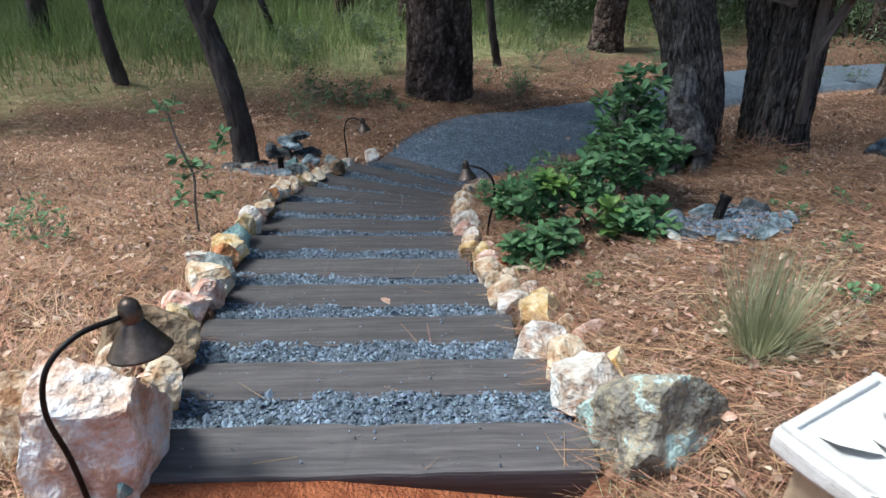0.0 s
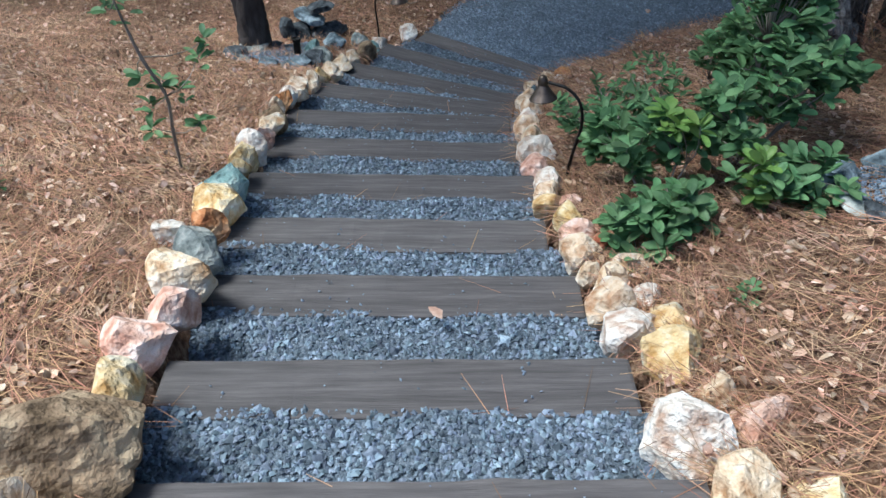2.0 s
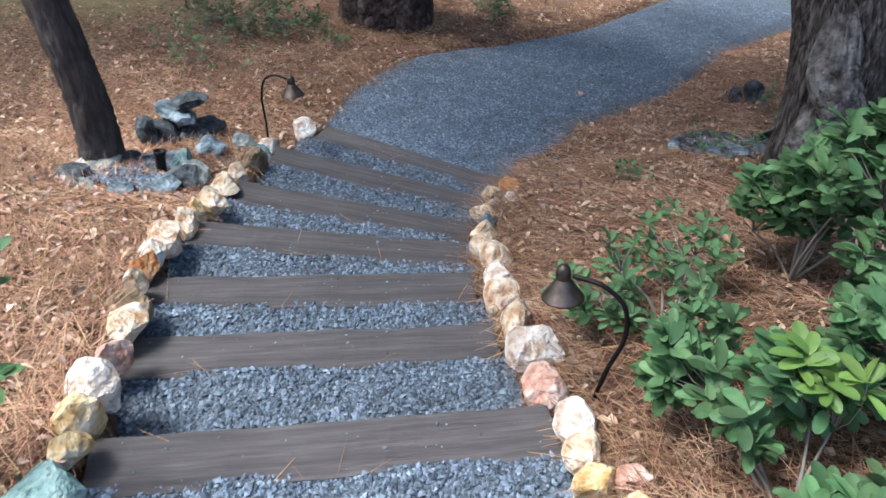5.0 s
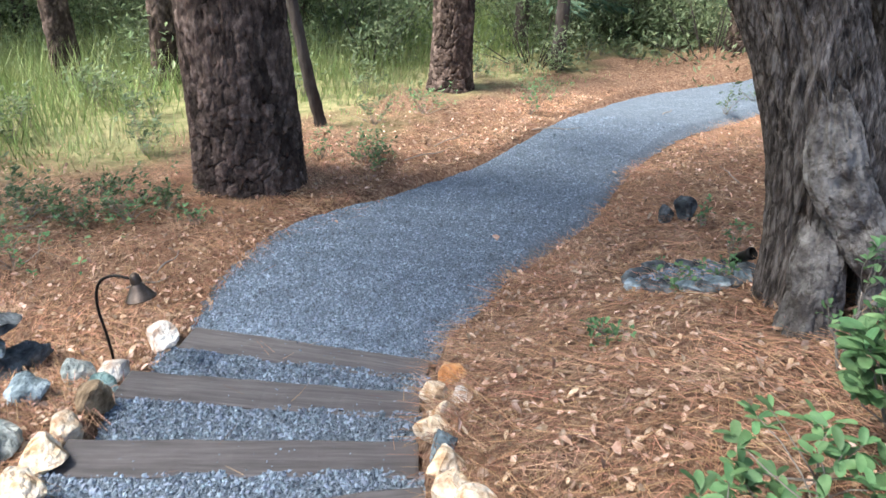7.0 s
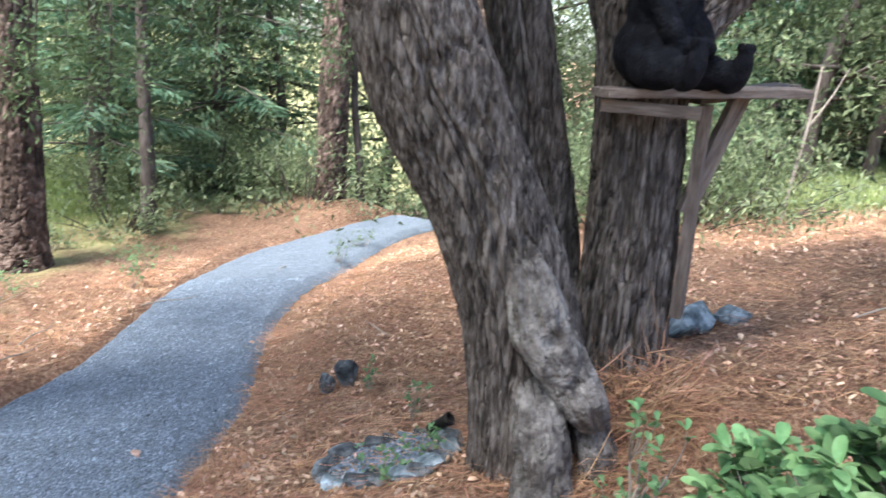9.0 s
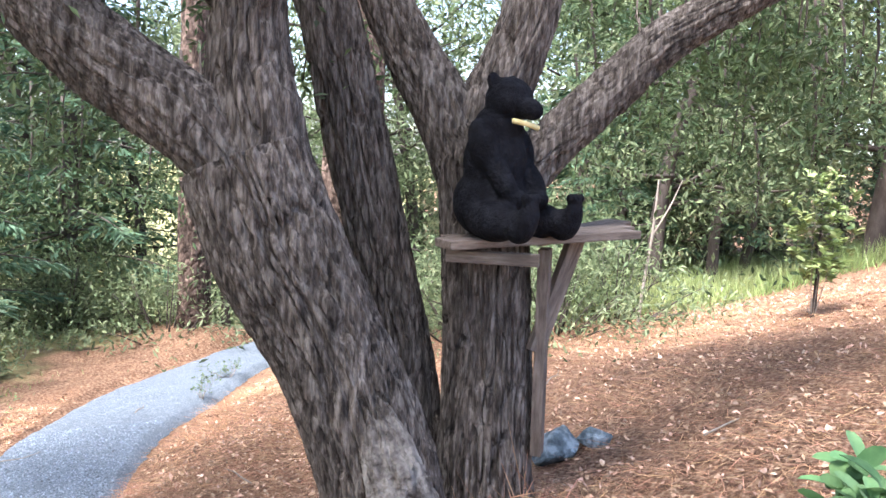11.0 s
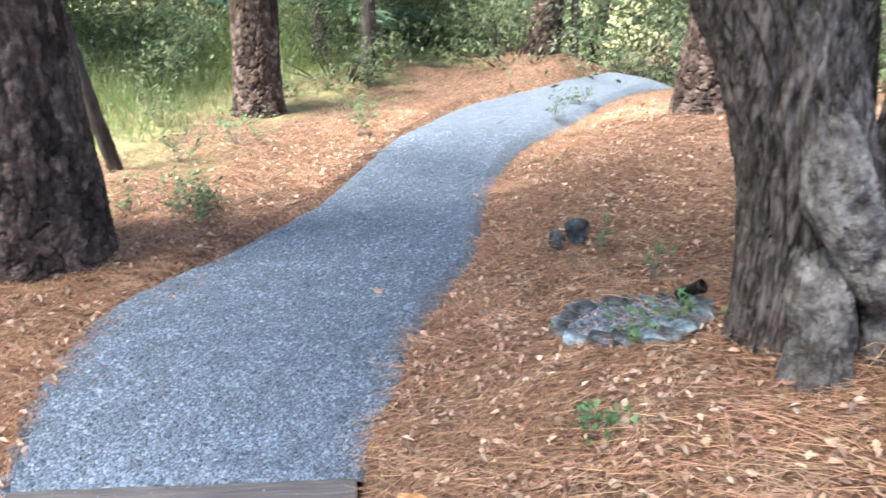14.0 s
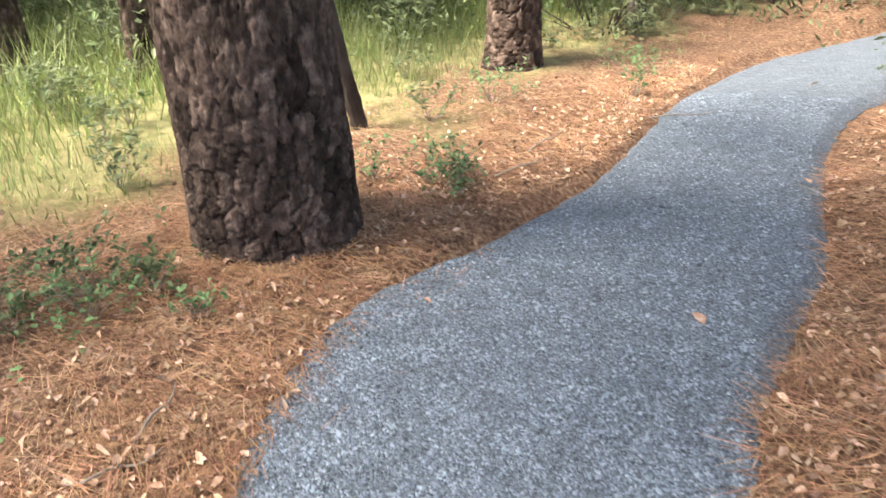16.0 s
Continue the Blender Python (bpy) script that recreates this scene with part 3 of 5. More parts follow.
def bevel_box(sx, sy, sz, bev=0.008, segments=2, cuts=0, rough=0.0, seed=1):
    bm = bmesh.new()
    bmesh.ops.create_cube(bm, size=1)
    bmesh.ops.scale(bm, vec=(sx, sy, sz), verts=bm.verts)
    bmesh.ops.bevel(bm, geom=bm.edges[:], offset=bev, segments=segments, affect="EDGES", profile=0.6)
    if cuts:
        long = [e for e in bm.edges if abs(e.verts[0].co.x - e.verts[1].co.x) > sx * 0.8]
        bmesh.ops.subdivide_edges(bm, edges=long, cuts=cuts)
    if rough:
        for v in bm.verts:
            n = noise.noise_vector(v.co * 9 + Vector((seed * 3.1, seed, 0)))
            v.co += n * rough
    return bm


for k, (lx, ly, rx, ry, z) in enumerate(STEPS):
    a, b = Vector((lx, ly, 0)), Vector((rx, ry, 0))
    d = (b - a).normalized()
    back = Vector((d.y, -d.x, 0))
    mid = (a + b) / 2 + back * 0.097
    length = (b - a).length + 0.02
    me = bm_mesh("step_timber", bevel_box(length, 0.195, 0.16, 0.012, 2, 24, 0.006, k + 1), M["timber"], False)
    ob = new("step_timber", me)
    ob.matrix_world = pose(mid.x, mid.y, z - 0.08, 0, random.uniform(-0.5, 0.5), math.degrees(math.atan2(d.y, d.x)))
    tagged(ob, "weathered dark brown timber set across the gravel steps", "step", "timber steps of the garden stairs")


def tread_points(k):
    """Corners of the gravel between one timber and the next: near left, near right, far right, far left."""
    lx, ly, rx, ry, z = STEPS[k]
    lx0, ly0, rx0, ry0, z0 = STEPS[k - 1]
    d = Vector((rx - lx, ry - ly)).normalized()
    back = Vector((d.y, -d.x)) * 0.17
    grow = d * 0.09
    return [(lx0 - grow.x, ly0 - grow.y - 0.02), (rx0 + grow.x, ry0 - 0.02), (rx + grow.x + back.x, ry + back.y), (lx - grow.x + back.x, ly + back.y)], z


TV, TQ = [], []
for k in range(1, len(STEPS)):
    c, z = tread_points(k)
    c = np.array(c)
    u, v = np.meshgrid(np.linspace(0, 1, 40), np.linspace(0, 1, 12))
    P = c[0] * ((1 - u) * (1 - v))[..., None] + c[1] * (u * (1 - v))[..., None] + c[2] * (u * v)[..., None] + c[3] * ((1 - u) * v)[..., None]
    zz = z - 0.025 + 0.02 * soft_noise(P[..., 0] * 9, P[..., 1] * 9, k) + 0.012 * v
    base = sum(len(t) for t in TV)
    TV.append(np.dstack([P, zz]).reshape(-1, 3))
    i, j = np.meshgrid(np.arange(11), np.arange(39), indexing="ij")
    TQ.append(base + np.stack([i * 40 + j, i * 40 + j + 1, (i + 1) * 40 + j + 1, (i + 1) * 40 + j], -1).reshape(-1, 4))
tagged(new("gravel_treads", mesh_of("gravel_treads", np.vstack(TV), np.vstack(TQ), M["gravel"], True)), "blue-grey gravel treads between the timbers", "gravel", kind="structure")

CHIP = np.array([(1, 0, 0), (-1, 0.1, 0), (0.1, 0.8, 0.1), (-0.1, -0.8, 0), (0.1, 0.1, 0.55), (0, 0, -0.4)])
CHIP_F = np.array([(0, 2, 4), (2, 1, 4), (1, 3, 4), (3, 0, 4), (2, 0, 5), (1, 2, 5)])


def chips(name, at, size, label):
    n = len(at)
    ang = rng.uniform(0, 6.28, n)
    jit = rng.uniform(0.6, 1.25, (n, 6, 3))
    tilt = rng.normal(0, 0.35, (n, 2))
    v = CHIP[None] * jit * size[:, None, None]
    x, y, z = v[..., 0], v[..., 1], v[..., 2]
    z = z + x * tilt[:, :1] + y * tilt[:, 1:]
    ca, sa = np.cos(ang)[:, None], np.sin(ang)[:, None]
    v = np.stack([x * ca - y * sa, x * sa + y * ca, z], -1) + at[:, None]
    f = CHIP_F[None] + (np.arange(n) * 6)[:, None, None]
    return tagged(new(name, mesh_of(name, v.reshape(-1, 3), f.reshape(-1, 3), M["chip"])), label, "gravel", kind="stuff")


pts, sz = [], []
for k in range(1, len(STEPS)):
    c, z = tread_points(k)
    c = np.array(c)
    n = 2600
    u, v = rng.uniform(0, 1, n), rng.uniform(0.1, 1, n)
    P = c[0] * ((1 - u) * (1 - v))[:, None] + c[1] * (u * (1 - v))[:, None] + c[2] * (u * v)[:, None] + c[3] * ((1 - u) * v)[:, None]
    zz = z - 0.022 + 0.02 * soft_noise(P[:, 0] * 9, P[:, 1] * 9, k) + 0.012 * v
    pts.append(np.column_stack([P, zz]))
    sz.append(rng.gamma(6, 0.00125, n) + 0.0025)
for lx, ly, rx, ry, z in STEPS:  # a few chips kicked onto the timbers
    n = 34
    u, v = rng.uniform(0.02, 0.98, n), rng.uniform(0.01, 0.18, n)
    d = Vector((rx - lx, ry - ly)).normalized()
    pts.append(np.column_stack([lx + (rx - lx) * u + d.y * v, ly + (ry - ly) * u - d.x * v, np.full(n, z + 0.004)]))
    sz.append(rng.gamma(4, 0.0008, n) + 0.0015)
chips("step_gravel", np.vstack(pts), np.concatenate(sz), "loose angular blue-grey gravel chips on the steps")
n = 52000
row = (rng.uniform(0, 1, n) ** 1.7 * 175).astype(int)
u = rng.uniform(0.01, 0.99, n)
jit = rng.uniform(0, 1, n)[:, None]
kk = np.minimum((u * 13).astype(int), 12)
fr = (u * 13 - kk)[:, None]
G = PV.reshape(360, 16, 3)[:, 1:15]
P = (G[row, kk] * (1 - fr) + G[row, kk + 1] * fr) * (1 - jit) + (G[row + 1, kk] * (1 - fr) + G[row + 1, kk + 1] * fr) * jit
n2 = 900
xy = np.column_stack([rng.uniform(0.92, 1.3, n2), rng.uniform(1.55, 1.8, n2)])
chips("edge_gravel", np.column_stack([xy, land(xy[:, 0], xy[:, 1]) + 0.012]), rng.gamma(5, 0.0013, n2) + 0.003, "spilled blue-grey gravel beside the bench")
chips("path_gravel", P, rng.gamma(5, 0.0011, n) + 0.0025, "loose blue-grey gravel chips on the path")


# ---- litter on the ground ----
def litter_places(n, near=0.68):
    """Places beside steps and path, thicker near them."""
    out = []
    while sum(len(o) for o in out) < n:
        y = rng.uniform(1.0, 12.5, 40000)
        x = np.interp(y, [p[1] for p in MIDDLE], [p[0] for p in MIDDLE]) + rng.normal(0, 1.7, 40000)
        s, half = side(x, y, True)
        s = np.abs(s)
        lim = np.where(y > 7.5, half - 0.03, near)
        keep = (s > lim) & (x > -4.5) & (x < 6.5)
        out.append(np.column_stack([x[keep], y[keep]]))
    return np.vstack(out)[:n]


def on_land(xy, lift=0.0):
    X, Y = xy[:, 0], xy[:, 1]
    z = land(X, Y) + 0.05 * (soft_noise(X * 2.2, Y * 2.2, 1) - 0.5) + 0.03 * (soft_noise(X * 7, Y * 7, 2) - 0.5)
    for cx, cy, h, r in ((2.42, 6.22, 0.05, 0.3), (1.88, 6.08, -0.16, 0.5), (-0.36, 9.95, 0.035, 0.75), (5.2, 9.7, 0.1, 0.6)):
        z = z + h * np.exp(-((X - cx) ** 2 + (Y - cy) ** 2) / r**2)
    return np.column_stack([xy, z + lift])


PIN = np.array([(0, 0.5, 0), (0, -0.5, 0), (1, -0.25, 0), (1, 0.25, 0)])
PIN_F = np.array([(0, 1, 2), (0, 2, 3)])
NEEDLE = np.array([(0, 0.5, 0), (0, -0.5, 0), (0.5, -0.5, 0.04), (0.5, 0.5, 0.04), (1, 0.2, 0), (1, -0.2, 0)])
NEEDLE_F = np.array([(0, 1, 2), (0, 2, 3), (3, 2, 5), (3, 5, 4)])


def needles(name, xy, label, lift=0.012):
    n = len(xy)
    ang = rng.uniform(0, 6.28, n) * 0.6 + 3 * soft_noise(xy[:, 0] * 1.5, xy[:, 1] * 1.5, 20)
    way = np.column_stack([np.cos(ang), np.sin(ang), rng.normal(0, 0.13, n)])
    up = np.column_stack([rng.normal(0, 0.4, (n, 2)), np.ones(n)])
    me = foliage(name, on_land(xy, lift) + np.column_stack([np.zeros((n, 2)), rng.uniform(-0.012, 0.014, n)]), way, up, rng.uniform(0.07, 0.19, n), rng.uniform(0.0018, 0.0034, n), M["needle"], PIN, PIN_F)
    return tagged(new(name, me), label, "pine needles", kind="stuff")


far = np.column_stack([rng.uniform(2, 9, 45000), rng.uniform(3, 10, 45000)])
far = far[(np.abs(side(far[:, 0], far[:, 1])) > 1.0)]
left = np.column_stack([rng.uniform(-6.5, -1.8, 34000), rng.uniform(2.5, 11, 34000)])
needles("needle_litter", np.vstack([litter_places(120000), far, left]), "fallen orange-brown pine needles covering the ground")
at, way = [], []
for lx, ly, rx, ry, z in STEPS:
    for _ in range(5):
        u, v, a = rng.uniform(0.03, 0.97), rng.uniform(0.01, 0.4), rng.uniform(0, 3.14)
        at.append((lx + (rx - lx) * u, ly + (ry - ly) * u - min(v, 0.19), z + 0.004))
        way.append((math.cos(a), math.sin(a), 0.0))
me = foliage("step_needles", at, way, np.tile([0, 0, 1.0], (len(at), 1)), rng.uniform(0.06, 0.17, len(at)), rng.uniform(0.0016, 0.0026, len(at)), M["needle"], PIN, PIN_F)
tagged(new("step_needles", me), "single pine needles dropped on the timber steps", "pine needles", kind="stuff")
xy = np.vstack([np.array([2.2, 6.18]) + rng.normal(0, 0.2, (2500, 2)), np.array([-0.36, 9.95]) + rng.normal(0, 0.55, (6000, 2))])
needles("needle_heap", xy, "heap of rusty needles against the tree trunks", 0.02)
far = np.column_stack([rng.uniform(2.5, 10, 9000), rng.uniform(2.5, 10, 9000)])
far = far[(np.abs(side(far[:, 0], far[:, 1])) > 1.0)]
left = np.column_stack([rng.uniform(-6.5, -1.8, 5000), rng.uniform(2.5, 11, 5000)])
xy = np.vstack([litter_places(15000), far, left])
n = len(xy)
up = np.column_stack([rng.normal(0, 0.45, (n, 2)), np.ones(n)])
tagged(new("dry_leaves", foliage("dry_leaves", on_land(xy, 0.018), directions(n, 0.05), up, rng.gamma(5, 0.0052, n) + 0.008, rng.gamma(5, 0.0033, n) + 0.005, M["dry_leaf"])), "scattered pale tan dry oak leaves", "leaves", kind="stuff")
for x, y, r in ((1.2, 8.5, 0.055), (0.55, 10.05, 0.04), (-0.1, 3.35, 0.04), (0.2, 8.9, 0.03), (2.6, 9.6, 0.04)):
    me = foliage("dry_leaf", [(0, 0, 0)], [(1, 0.15, 0.1)], [(0.2, 0, 1)], [r * 1.7], [r], M["dry_leaf"])
    ob = new("fallen_leaf", me)
    ob.location = (x, y, (z_at(x, y) if y > 7.5 else -0.14) + 0.045)
    ob.rotation_euler.z = x * 9
    tagged(ob, "single pale dry leaf lying on the gravel", "leaf", "fallen leaves on the gravel")


# ---- stones ----
def rock_mesh(name, sx, sy, sz, material, seed, sharp=0.5, detail=3, faces=()):
    """A broken stone: facets cut by planes, then worn."""
    r = random.Random(seed)
    bm = bmesh.new()
    bmesh.ops.create_icosphere(bm, subdivisions=detail, radius=1)
    planes = []
    for _ in range(int(13 + 6 * sharp)):
        d = Vector((r.gauss(0, 1), r.gauss(0, 1), r.gauss(0, 1))).normalized()
        planes.append((d, r.uniform(0.5, 0.84)))
    planes += [(Vector(d).normalized(), h) for d, h in faces]
    off = Vector((r.uniform(0, 50), r.uniform(0, 50), 0))
    for v in bm.verts:
        for d, h in planes:
            k = v.co.dot(d)
            if k > h:
                v.co -= d * (k - h) * 0.96
        v.co *= 1 + 0.1 * noise.noise(v.co * 2.2 + off) + 0.07 * noise.noise(v.co * 5 + off) + 0.035 * noise.noise(v.co * 12 + off)
        v.co.x, v.co.y, v.co.z = v.co.x * sx * 0.62, v.co.y * sy * 0.62, v.co.z * sz * 0.62
    return bm_mesh(name, bm, material, False)


STONE_SEED = [10]


def stone(x, y, w, d, h, kind, name="border_stone", label="", group="", z=None, turn=None, sink=0.3, detail=3, category="stone", faces=()):
    STONE_SEED[0] += 1
    me = rock_mesh(name, w, d, h, M["rock_" + kind], STONE_SEED[0], detail=detail, faces=faces)
    ob = new(name, me)
    base = z_at(x, y) if z is None else z
    ob.location = (x, y, base + h * (0.5 - sink))
    ob.rotation_euler.z = STONE_SEED[0] * 1.7 if turn is None else radians(turn)
    return tagged(ob, label or f"rough {ROCK_WORD[kind]} stone in the border of the steps", category, group)


BORDER_LEFT = [  # x, y, width, colour
    (-0.61, 2.28, 0.144, "c"), (-0.79, 2.34, 0.128, "c"), (-0.76, 2.72, 0.137, "y"), (-0.82, 2.94, 0.174, "p"), (-0.80, 3.11, 0.14, "p"), (-0.88, 3.30, 0.22, "c"),
    (-0.89, 3.49, 0.153, "g"), (-1.02, 3.58, 0.126, "w"), (-0.93, 3.68, 0.132, "o"), (-0.97, 3.90, 0.174, "y"), (-1.04, 4.11, 0.161, "t"), (-1.04, 4.27, 0.08, "y"),
    (-1.07, 4.39, 0.134, "y"), (-1.09, 4.53, 0.159, "w"), (-1.10, 4.71, 0.101, "p"),
]
BORDER_LEFT_LOW = [
    (-1.12, 4.89, 0.135, "c"), (-1.15, 5.07, 0.152, "b"), (-1.18, 5.21, 0.09, "c"), (-1.20, 5.35, 0.122, "o"), (-1.22, 5.50, 0.1, "w"), (-1.21, 5.65, 0.149, "c"),
    (-1.17, 5.87, 0.132, "c"), (-1.15, 6.02, 0.09, "y"), (-1.13, 6.16, 0.135, "c"), (-1.12, 6.42, 0.16, "c"), (-1.09, 6.66, 0.11, "c"), (-1.05, 6.89, 0.134, "b"),
    (-1.03, 7.08, 0.11, "t"), (-1.01, 7.27, 0.13, "w"), (-0.85, 7.6, 0.15, "w"),
]
BORDER_RIGHT = [
    (0.70, 2.42, 0.19, "w"), (0.80, 2.57, 0.156, "y"), (0.66, 2.63, 0.152, "c"), (0.57, 2.84, 0.175, "w"), (0.75, 2.88, 0.168, "p"), (0.69, 2.99, 0.125, "c"),
    (0.59, 3.13, 0.17, "y"), (0.50, 3.27, 0.163, "w"), (0.62, 3.29, 0.125, "y"), (0.45, 3.41, 0.14, "c"), (0.57, 3.48, 0.092, "w"), (0.46, 3.54, 0.106, "c"),
    (0.40, 3.60, 0.085, "c"), (0.51, 3.65, 0.148, "c"), (0.37, 3.73, 0.127, "c"), (0.45, 3.83, 0.093, "r"), (0.37, 3.88, 0.116, "p"), (0.34, 4.03, 0.115, "y"),
]
BORDER_RIGHT_LOW = [
    (0.36, 4.17, 0.085, "p"), (0.27, 4.19, 0.105, "y"), (0.26, 4.44, 0.115, "w"), (0.27, 4.32, 0.09, "c"), (0.21, 4.63, 0.126, "p"), (0.23, 4.83, 0.193, "w"),
    (0.19, 5.05, 0.15, "c"), (0.17, 5.24, 0.129, "c"), (0.17, 5.41, 0.119, "w"), (0.19, 5.59, 0.15, "c"), (0.14, 5.76, 0.12, "c"), (0.17, 5.90, 0.13, "c"),
    (0.20, 6.04, 0.1, "s"), (0.20, 6.18, 0.13, "c"), (0.28, 6.28, 0.13, "c"), (0.29, 6.50, 0.125, "c"), (0.40, 6.66, 0.12, "o"), (0.36, 6.40, 0.09, "w"),
]
for row in (BORDER_LEFT + BORDER_LEFT_LOW, BORDER_RIGHT + BORDER_RIGHT_LOW):
    for x, y, w, k in row:
        r = random.Random(int(x * 1000) + int(y * 77))
        gap = min([abs(q[1] - y) for q in row if q[:2] != (x, y) and abs(q[0] - x) < 0.09] + [0.3])
        deep = min(max(0.8 * w, 1.1 * gap), 1.2 * w)
        high = 0.5 * w + r.uniform(0.06, 0.09)
        size, lift = (1.16 if y < 4.7 else 1.0, 0.055) if x > 0 else (1.06, 0.045)
        stone(x + (0.015 if x > 0 else -0.015), y, w * size, deep * size, high * size, k, group="stones edging the steps", sink=0.62, z=float(fall(np.array(y))) + lift, turn=r.uniform(-30, 30))
BLOCK = (((0.1, -0.35, 1), 0.62), ((0.0, -1, 0.3), 0.6), ((1, -0.25, 0.25), 0.62), ((-1, -0.1, 0.15), 0.66))
stone(-0.63, 1.90, 0.44, 0.40, 0.54, "q", "boulder", "large pink and white quartz boulder beside the first step", turn=8, sink=0.24, z=0.26, detail=5, category="boulder", faces=BLOCK)
stone(-0.88, 1.95, 0.18, 0.18, 0.36, "c", "boulder", "cream stone leaning against the large pink boulder", turn=40, sink=0.2, z=0.26, detail=4, category="boulder")
stone(-0.76, 2.51, 0.30, 0.26, 0.28, "b", "boulder", "brown weathered boulder at the edge of the steps", turn=30, sink=0.22, z=0.17, detail=4, category="boulder")
stone(0.86, 2.12, 0.38, 0.34, 0.5, "l", "boulder", "grey boulder with pale green lichen beside the steps", turn=5, sink=0.36, z=0.29, detail=5, category="boulder", faces=(((0.1, -0.5, 1), 0.72), ((0.1, -1, 0.1), 0.7)))
stone(-0.53, 1.80, 0.05, 0.05, 0.06, "t", "pebble", "small pale green pebble on the red soil", z=0.32)


def ring(cx, cy, rx, ry, n, kinds, word, group, gap=1.0):
    r = random.Random(int(cx * 100 + cy * 10))
    for k in range(n):
        a = 2 * math.pi * (k + r.uniform(-0.25, 0.25)) / n
        x, y = cx + rx * math.cos(a), cy + ry * math.sin(a)
        s = r.uniform(0.1, 0.17) * gap
        stone(x, y, s * 1.4, s, s * 0.55, r.choice(kinds), "edging_rock", f"{word} in a ring round a planting hole", group, turn=math.degrees(a) + 90, sink=0.1)
    m = 1700
    a, q = rng.uniform(0, 6.28, m), np.sqrt(rng.uniform(0, 1, m))
    at = on_land(np.column_stack([cx + rx * 0.92 * q * np.cos(a), cy + ry * 0.92 * q * np.sin(a)]), 0.032)
    chips("ring_gravel", at, rng.gamma(5, 0.0013, m) + 0.003, "blue-grey gravel filling the rock ring")


ring(1.58, 4.08, 0.28, 0.27, 11, "sgsd", "blue-grey flat rock", "rocks of the upper ring", 0.9)
ring(1.80, 7.15, 0.25, 0.33, 22, "sdsdds", "blue-grey rough rock", "rocks of the lower ring", 0.72)
ring(-1.62, 6.55, 0.3, 0.26, 12, "ssdg", "blue-grey rough rock", "rocks of the ring under the small tree", 1.1)
for x, y, w, d, h, k, z in ((-1.72, 7.35, 0.3, 0.22, 0.16, "d", 0), (-1.5, 7.45, 0.32, 0.2, 0.14, "d", 0), (-1.62, 7.42, 0.34, 0.22, 0.1, "s", 0.14), (-1.55, 7.5, 0.3, 0.2, 0.08, "d", 0.22), (-1.75, 7.2, 0.14, 0.12, 0.26, "d", 0),
                            (-1.35, 7.05, 0.24, 0.18, 0.15, "s", 0), (-1.2, 7.3, 0.16, 0.14, 0.12, "g", 0), (-1.42, 6.72, 0.2, 0.1, 0.14, "t", 0)):
    stone(x, y, w, d, h, k, "slab_rock", f"{ROCK_WORD[k]} slab in a rock pile beside the steps", "rocks of the pile", z=z_at(x, y) + z, sink=0.15)
stone(3.62, 6.62, 0.34, 0.26, 0.22, "s", "slab_rock", "blue-grey rock behind the oak tree", z=None, sink=0.2)
stone(3.78, 6.46, 0.24, 0.16, 0.14, "s", "slab_rock", "blue-grey rock behind the oak tree", sink=0.2)
stone(2.47, 8.27, 0.17, 0.15, 0.18, "d", "stump_rock", "dark brown broken stump among the needles", sink=0.2, category="stump")
stone(2.38, 8.33, 0.12, 0.1, 0.13, "d", "stump_rock", "dark brown broken stump among the needles", sink=0.2, category="stump")


# ---- trees near the steps ----
def tree(name, x, y, label, category="tree", group=""):
    ob = new(name)
    ob.location = (x, y, z_at(x, y))
    return tagged(ob, label, category, group)


def straight_pine(x, y, r, lean, label, height=14.0, around=120, seen=5.0, along=330, seed=1, flare=1.18):
    """A pine: plated trunk as far as it is seen near by, then a plainer shaft, boughs and needles high up."""
    ob = tree("pine_tree", x, y, label)
    lx, ly = lean
    pts = [(lx * h, ly * h, h) for h in (-0.25, 0.0, 0.25, 0.8, 2.0, seen)]
    part("trunk", tube("trunk", pts, [r * flare * 1.05, r * flare, r * 1.04, r, r * 0.95, r * 0.86], M["pine_bark"], around, along, "plates", seed=seed), ob)
    top = [(lx * h, ly * h, h) for h in (seen - 0.2, (seen + height) / 2, height)]
    part("upper_trunk", tube("upper_trunk", top, [r * 0.84, r * 0.6, r * 0.12], M["pine_bark"], 24, 60, "plates", seed=seed), ob)
    rr = np.random.default_rng(seed + 50)
    at, way = [], []
    for k in range(9):
        h = rr.uniform(max(8.0, seen), height)
        a, ln = rr.uniform(0, 6.28), rr.uniform(0.9, 1.9) * (1.25 - h / height)
        s = np.array([lx * h, ly * h, h])
        e = s + np.array([math.cos(a) * ln, math.sin(a) * ln, rr.uniform(-0.1, 0.6)])
        part("bough", tube("bough", [s, (s + e) / 2 + [0, 0, -0.1], e], [0.05, 0.035, 0.01], M["dark_bark"], 6, 8), ob)
        for _ in range(32):
            u = rr.uniform(0.35, 1.05)
            c = s + (e - s) * u + rr.normal(0, 0.16, 3)
            for _ in range(8):
                at.append(c)
                way.append(rr.normal(size=3) + [0, 0, 0.4])
    at, way = np.array(at), np.array(way)
    part("crown", foliage("crown", at, way, rr.normal(size=at.shape), rr.uniform(0.14, 0.24, len(at)), np.full(len(at), 0.03), M["fir_leaf"], SMALL, SMALL_F), ob)
    return ob


